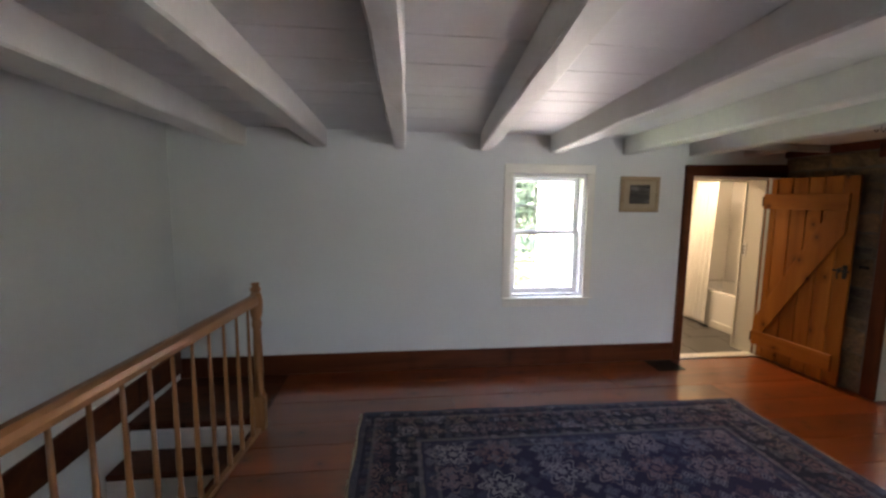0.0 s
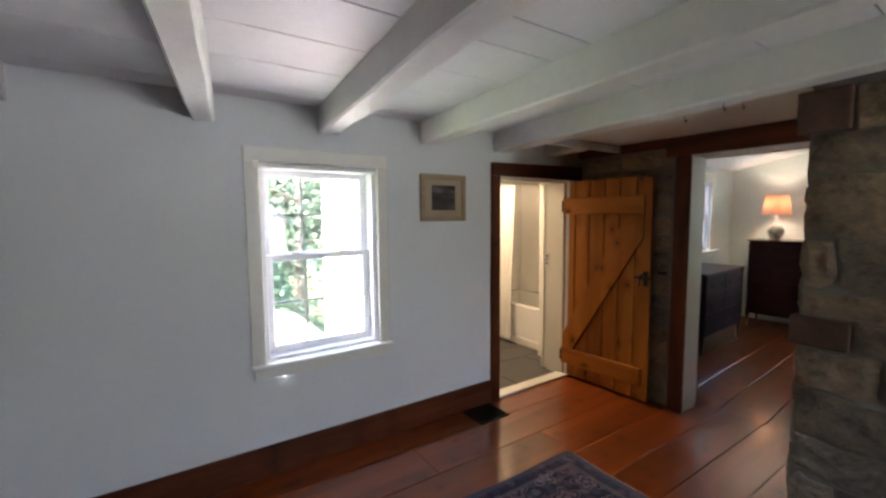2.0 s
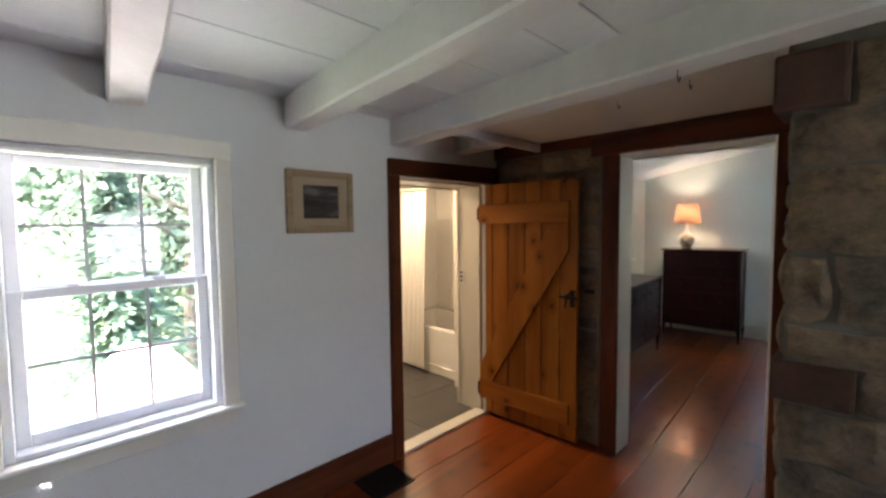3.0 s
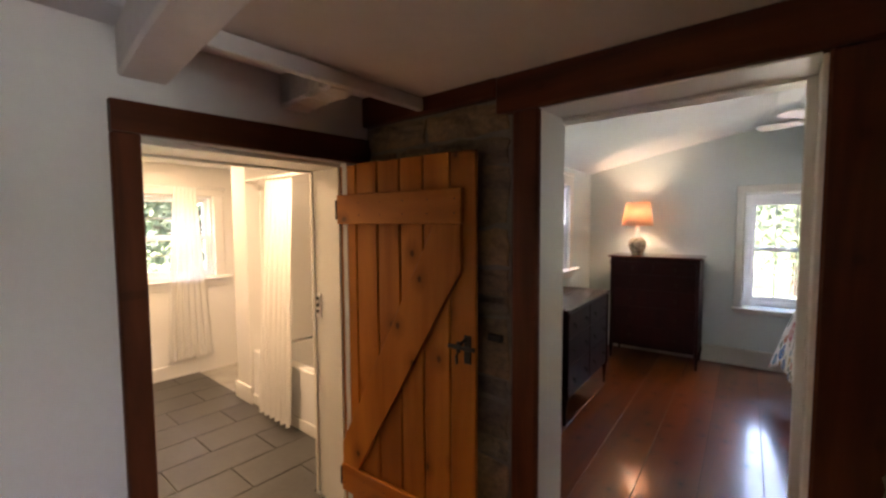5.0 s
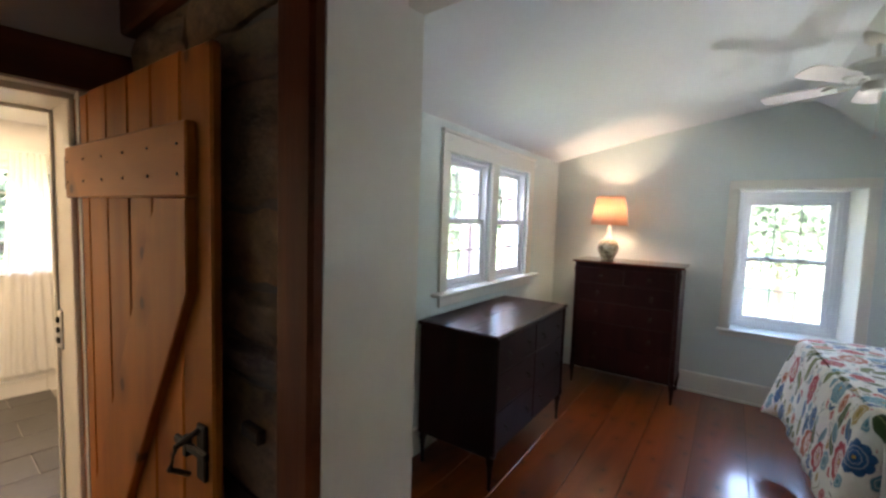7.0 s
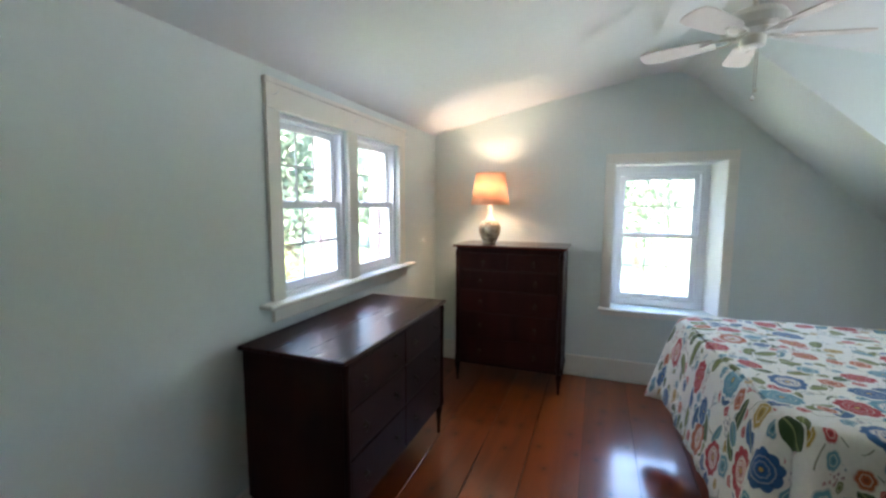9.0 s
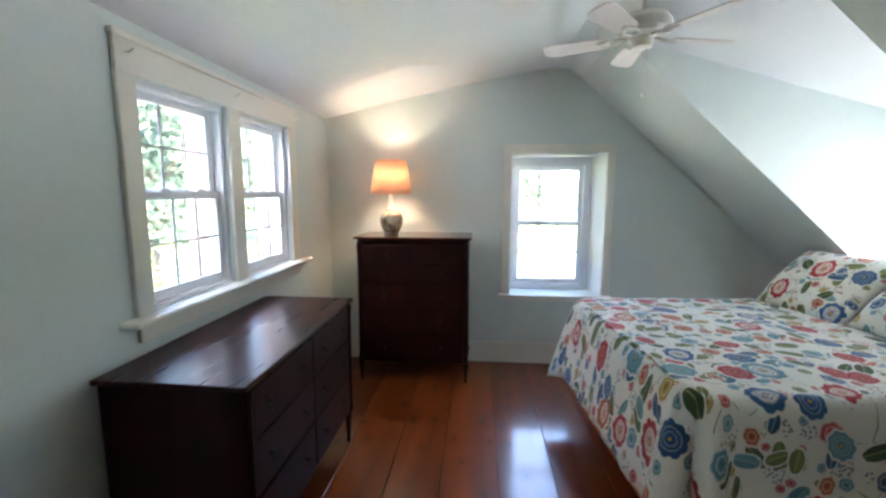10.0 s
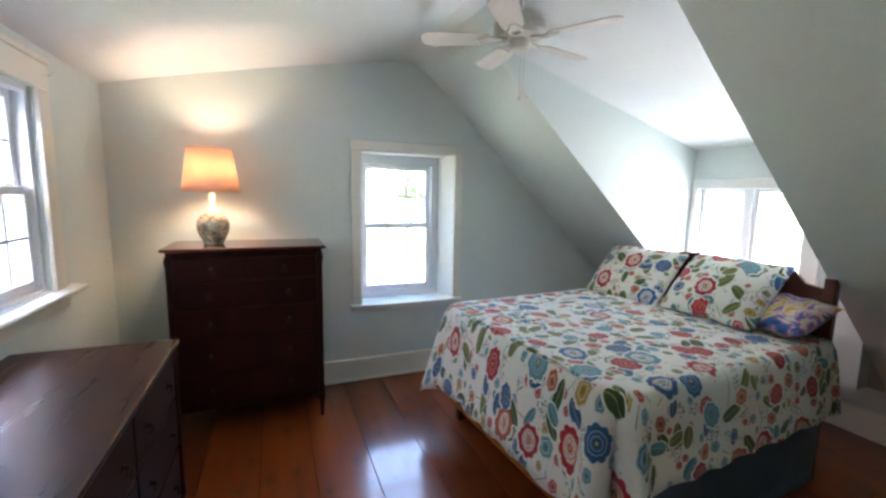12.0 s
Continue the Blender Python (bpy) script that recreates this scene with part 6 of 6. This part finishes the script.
leaf_tree((9.6, 9.2, GZ), 4.2, 1.1, 8, M_LEAFY, "small yellow-green shrub near the house", 1500, 0.09)
leaf_tree((11.6, 10.4, GZ), 4.0, 1.1, 14, M_LEAFY, "small yellow-green shrub near the house", 1500, 0.09)
leaf_tree((8.2, 18.5, GZ), 13, 4.6, 31, M_LEAF, "tall green maple on the lawn", 8000, 0.19)
leaf_tree((13.5, 16.5, GZ), 12, 4.4, 32, M_LEAF, "tall green maple on the lawn", 8000, 0.19)
leaf_tree((18.5, 20.0, GZ), 14, 5.0, 33, M_LEAF, "tall green maple beyond the drive", 8000, 0.22)
leaf_tree((36.0, 2.0, GZ), 9, 4.2, 9, M_LEAF, "broad green tree beyond the drive", 2400, 0.26)
leaf_tree((35.0, -7.0, GZ), 9, 4.4, 10, M_LEAF, "broad green tree beyond the drive", 2400, 0.26)
leaf_tree((37.0, 11.0, GZ), 10, 4.4, 11, M_LEAF, "broad green tree beyond the drive", 2400, 0.26)
leaf_tree((6.0, -34.0, GZ), 9, 4.0, 12, M_LEAF, "broad green tree south of the house", 2400, 0.24)
leaf_tree((14.0, -38.0, GZ), 9, 4.0, 13, M_LEAF, "broad green tree south of the house", 2400, 0.24)

for i in range(15):
    r = random.Random(100 + i)
    a = radians(8 + i * 11.5)
    leaf_tree((5 + 44 * math.cos(a) + r.uniform(-3, 3), 6 + 36 * math.sin(a) + r.uniform(-3, 3), GZ), r.uniform(11, 15), r.uniform(4.5, 6), 200 + i, M_LEAF, "tall green tree at the edge of the lawn", 3200, 0.5)
shed = base("lean_to", (2.0, 6.6, GZ), "low outbuilding with a rosy grey shingled roof", "outbuilding")
part("roof", prism(bmesh.new(), [(1.55, -0.75), (2.35, 0.02), (2.84, -0.15), (2.84, -0.25), (2.35, -0.08), (1.55, -0.85)], "y", 5.8, 9.0), M_SHINGLE, shed, "rosy grey shingled roof")
part("wall", box(1.75, 2.82, 5.9, 8.9, GZ, -0.75), M_SIDING, shed)
site[0] = BEDROOM
# mauve boards added to stand for the sash sides in shadow
ext = base("sash_shade_boards", (7.95, 4.85, 1.1), "added mauve boards standing in for the shaded sash sides", "exterior trim", kind="structure")
part("board", box(7.86, 7.90, 4.805, 4.93, 1.0, 2.1, 0.004), M_SASHSIDE, ext)
part("board", box(7.05, 7.09, 4.805, 4.93, 1.0, 2.1, 0.004), M_SASHSIDE, ext)
site[0] = HOUSE
# the bathroom's white clapboards, seen from the landing window
clap = base("bathroom_siding", (2.85, 6, 0), "white clapboard siding on the bathroom wing", "siding", kind="structure")
for i in range(34):
    z = -1.6 + i * 0.115
    cb = bmesh.new()
    prism(cb, [(2.858, z), (2.832, z), (2.848, z + 0.125), (2.858, z + 0.125)], "y", 4.56, 7.42)
    part("clapboard", cb, M_SIDING, clap)


# ---- stonework ----
def stone_mesh(axis, face, out, u0, u1, z0, z1, r):
    """A rough stone in a wall: pillowed front with uneven edges, set a little proud of the mortar."""
    bm = bmesh.new()
    nu, nz = 5, 4
    proud = r.uniform(0.008, 0.026)
    g = []
    for i in range(nu + 1):
        row = []
        for j in range(nz + 1):
            u, z = u0 + (u1 - u0) * i / nu, z0 + (z1 - z0) * j / nz
            eu, ez = min(i, nu - i), min(j, nz - j)
            if 0 < i < nu:
                u += r.uniform(-0.2, 0.2) * (u1 - u0) / nu
            if ez == 0:
                z += r.uniform(-0.012, 0.008) * (1 if j == 0 else -1) * -1
            if eu == 0:
                u += r.uniform(-0.012, 0.008) * (1 if i == 0 else -1) * -1
            d = proud + r.uniform(-0.007, 0.007) if eu and ez else (proud * 0.35 if eu or ez else proud * 0.05)
            d = face + out * d
            row.append(bm.verts.new((d, u, z) if axis == "x" else (u, d, z)))
        g.append(row)
    for i in range(nu):
        for j in range(nz):
            bm.faces.new((g[i][j], g[i + 1][j], g[i + 1][j + 1], g[i][j + 1]))
    rim = [g[i][0] for i in range(nu + 1)] + [g[nu][j] for j in range(1, nz + 1)] + [g[i][nz] for i in range(nu - 1, -1, -1)] + [g[0][j] for j in range(nz - 1, 0, -1)]
    back = []
    for v in rim:
        c = v.co.copy()
        if axis == "x":
            c.x = face - out * 0.03
        else:
            c.y = face - out * 0.03
        back.append(bm.verts.new(c))
    k = len(rim)
    for i in range(k):
        bm.faces.new((rim[i], rim[(i + 1) % k], back[(i + 1) % k], back[i]))
    return bm


def stonework(parent, axis, face, out, u0, u1, z0, z1, seed, timbers=()):
    """Rough courses; beside a built-in timber the course stops at its end."""
    r = random.Random(seed)
    marks = sorted({z0, z1, *[k[2] for k in timbers], *[min(k[3], z1) for k in timbers]})
    for lo, hi in zip(marks, marks[1:]):
        z = lo
        while z < hi - 0.02:
            h = r.choice((0.09, 0.12, 0.17, 0.21, 0.26))
            if hi - (z + h) < 0.07:
                h = hi - z
            a0, a1 = u0, u1
            for k in timbers:
                if k[2] < z + h / 2 < k[3]:
                    a0, a1 = (max(a0, k[1]), a1) if k[0] <= u0 else (a0, min(a1, k[0]))
            u = a0
            while u < a1 - 0.02:
                w = r.uniform(0.22, 0.58) * (1.3 if h < 0.12 else 1.0)
                if a1 - (u + w) < 0.10:
                    w = a1 - u
                part("stone", stone_mesh(axis, face, out, u + 0.007, u + w - 0.007, z + 0.007, z + h - 0.007, r), M_STONE, parent)
                u += w
            z += h


CH_X, CH_Y = 3.245, 2.265
chimney = thing("chimney_breast", box(CH_X + 0.004, DIV0 + 0.018, 0.75, CH_Y - 0.004, 0.0, 2.134), M_MORTAR, "rough fieldstone chimney breast with wide mortar joints", "chimney", kind="structure")
stonework(chimney, "x", CH_X, -1, 0.75, CH_Y, 0.0, 2.055, 21, [(2.09, 2.3, 0.985, 1.12), (2.13, 2.3, 1.88, 2.06)])
stonework(chimney, "y", CH_Y, 1, CH_X, DIV0 - 0.04, 0.0, 2.13, 22, [(3.2, 3.42, 0.985, 1.12), (3.2, 3.46, 1.88, 2.06)])
part("timber_end", box(CH_X - 0.035, CH_X + 0.20, 2.135, CH_Y + 0.04, 1.885, 2.055, 0.012, 2), M_OLDT, chimney, "dark timber end built into the stone")
part("timber_block", box(CH_X - 0.025, CH_X + 0.17, 2.095, CH_Y + 0.025, 0.99, 1.115, 0.010, 2), M_OLDT, chimney, "brown timber block built into the stone")
oldwall = thing("wall_stone", box(DIV0 + 0.004, DIV0 + 0.0195, 3.345, HALL_Y, 0.0, 2.06), M_MORTAR, "old grey fieldstone wall behind the open door", "wall", kind="structure")
stonework(oldwall, "x", DIV0, -1, 3.35, HALL_Y - 0.01, 0.0, 2.055, 23)
thing("wall_hall_closing", box(CH_X, DIV0 + 0.02, 0.60, 0.75, 0.0, 2.2), M_HALL, "plain white wall beside the chimney", "wall", kind="structure")

# ---- floors ----
floor_1 = base("floor_landing", (1.5, 1.5, 0), "wide red-stained pine floorboards, waxed", "floor", kind="structure")
planks(floor_1, -0.62, DIV0 + 0.30, -0.9, HALL_Y, 0.31, M_FLOOR, random.Random(31))
# stairhead boards take a darker colour in place of the shade lying there
planks(floor_1, HALL_L, -0.62, 3.46, HALL_Y, 0.30, M_DARKX, random.Random(33))
planks(floor_1, -0.62, DIV0 + 0.30, SOUTH, -0.9, 0.40, M_FLOOR, random.Random(34))
floor_2 = base("floor_bedroom", (6.6, 2.2, 0), "wide glossy red-stained pine floorboards", "floor", kind="structure")
# the bedroom's boards run unbroken from the door to the gable wall
site[0] = TURN
edges = [4.232, 3.94, 3.655, 3.357, 3.073, 2.765, 2.455, 2.16, 1.86, 1.55, 1.26, 0.95, 0.66, 0.35, 0.05, -0.33]
rng = random.Random(32)
for hi, lo in zip(edges, edges[1:]):
    part("plank", box(DIV0 + 0.15, 8.276, lo + 0.0018, hi - 0.0018, -0.024, rng.uniform(-0.0035, -0.002), 0.0009), M_FLOOR, floor_2)
site[0] = HOUSE
floor_3 = base("floor_bathroom", (4.0, 5.8, 0), "dark grey slate tiles laid in running bond", "floor", kind="structure")
for a, b in ((3.278, 3.605), (3.605, 4.125)):
    part("tile", box(a + 0.003, b - 0.003, 4.340, 4.562, -0.008, 0.006, 0.0015), M_TILE, floor_3)
row, y = 0, 4.565
while y < 7.25:
    x = 3.0 - (0.305 if row % 2 else 0.0)
    while x < 4.5:
        a, b = max(3.0, x), min(4.48, x + 0.61)
        if b - a > 0.03:
            part("tile", box(a + 0.003, b - 0.003, y + 0.003, min(7.25, y + 0.305) - 0.003, -0.012, 0.0, 0.0015), M_TILE, floor_3)
        x += 0.61
    y += 0.305
    row += 1
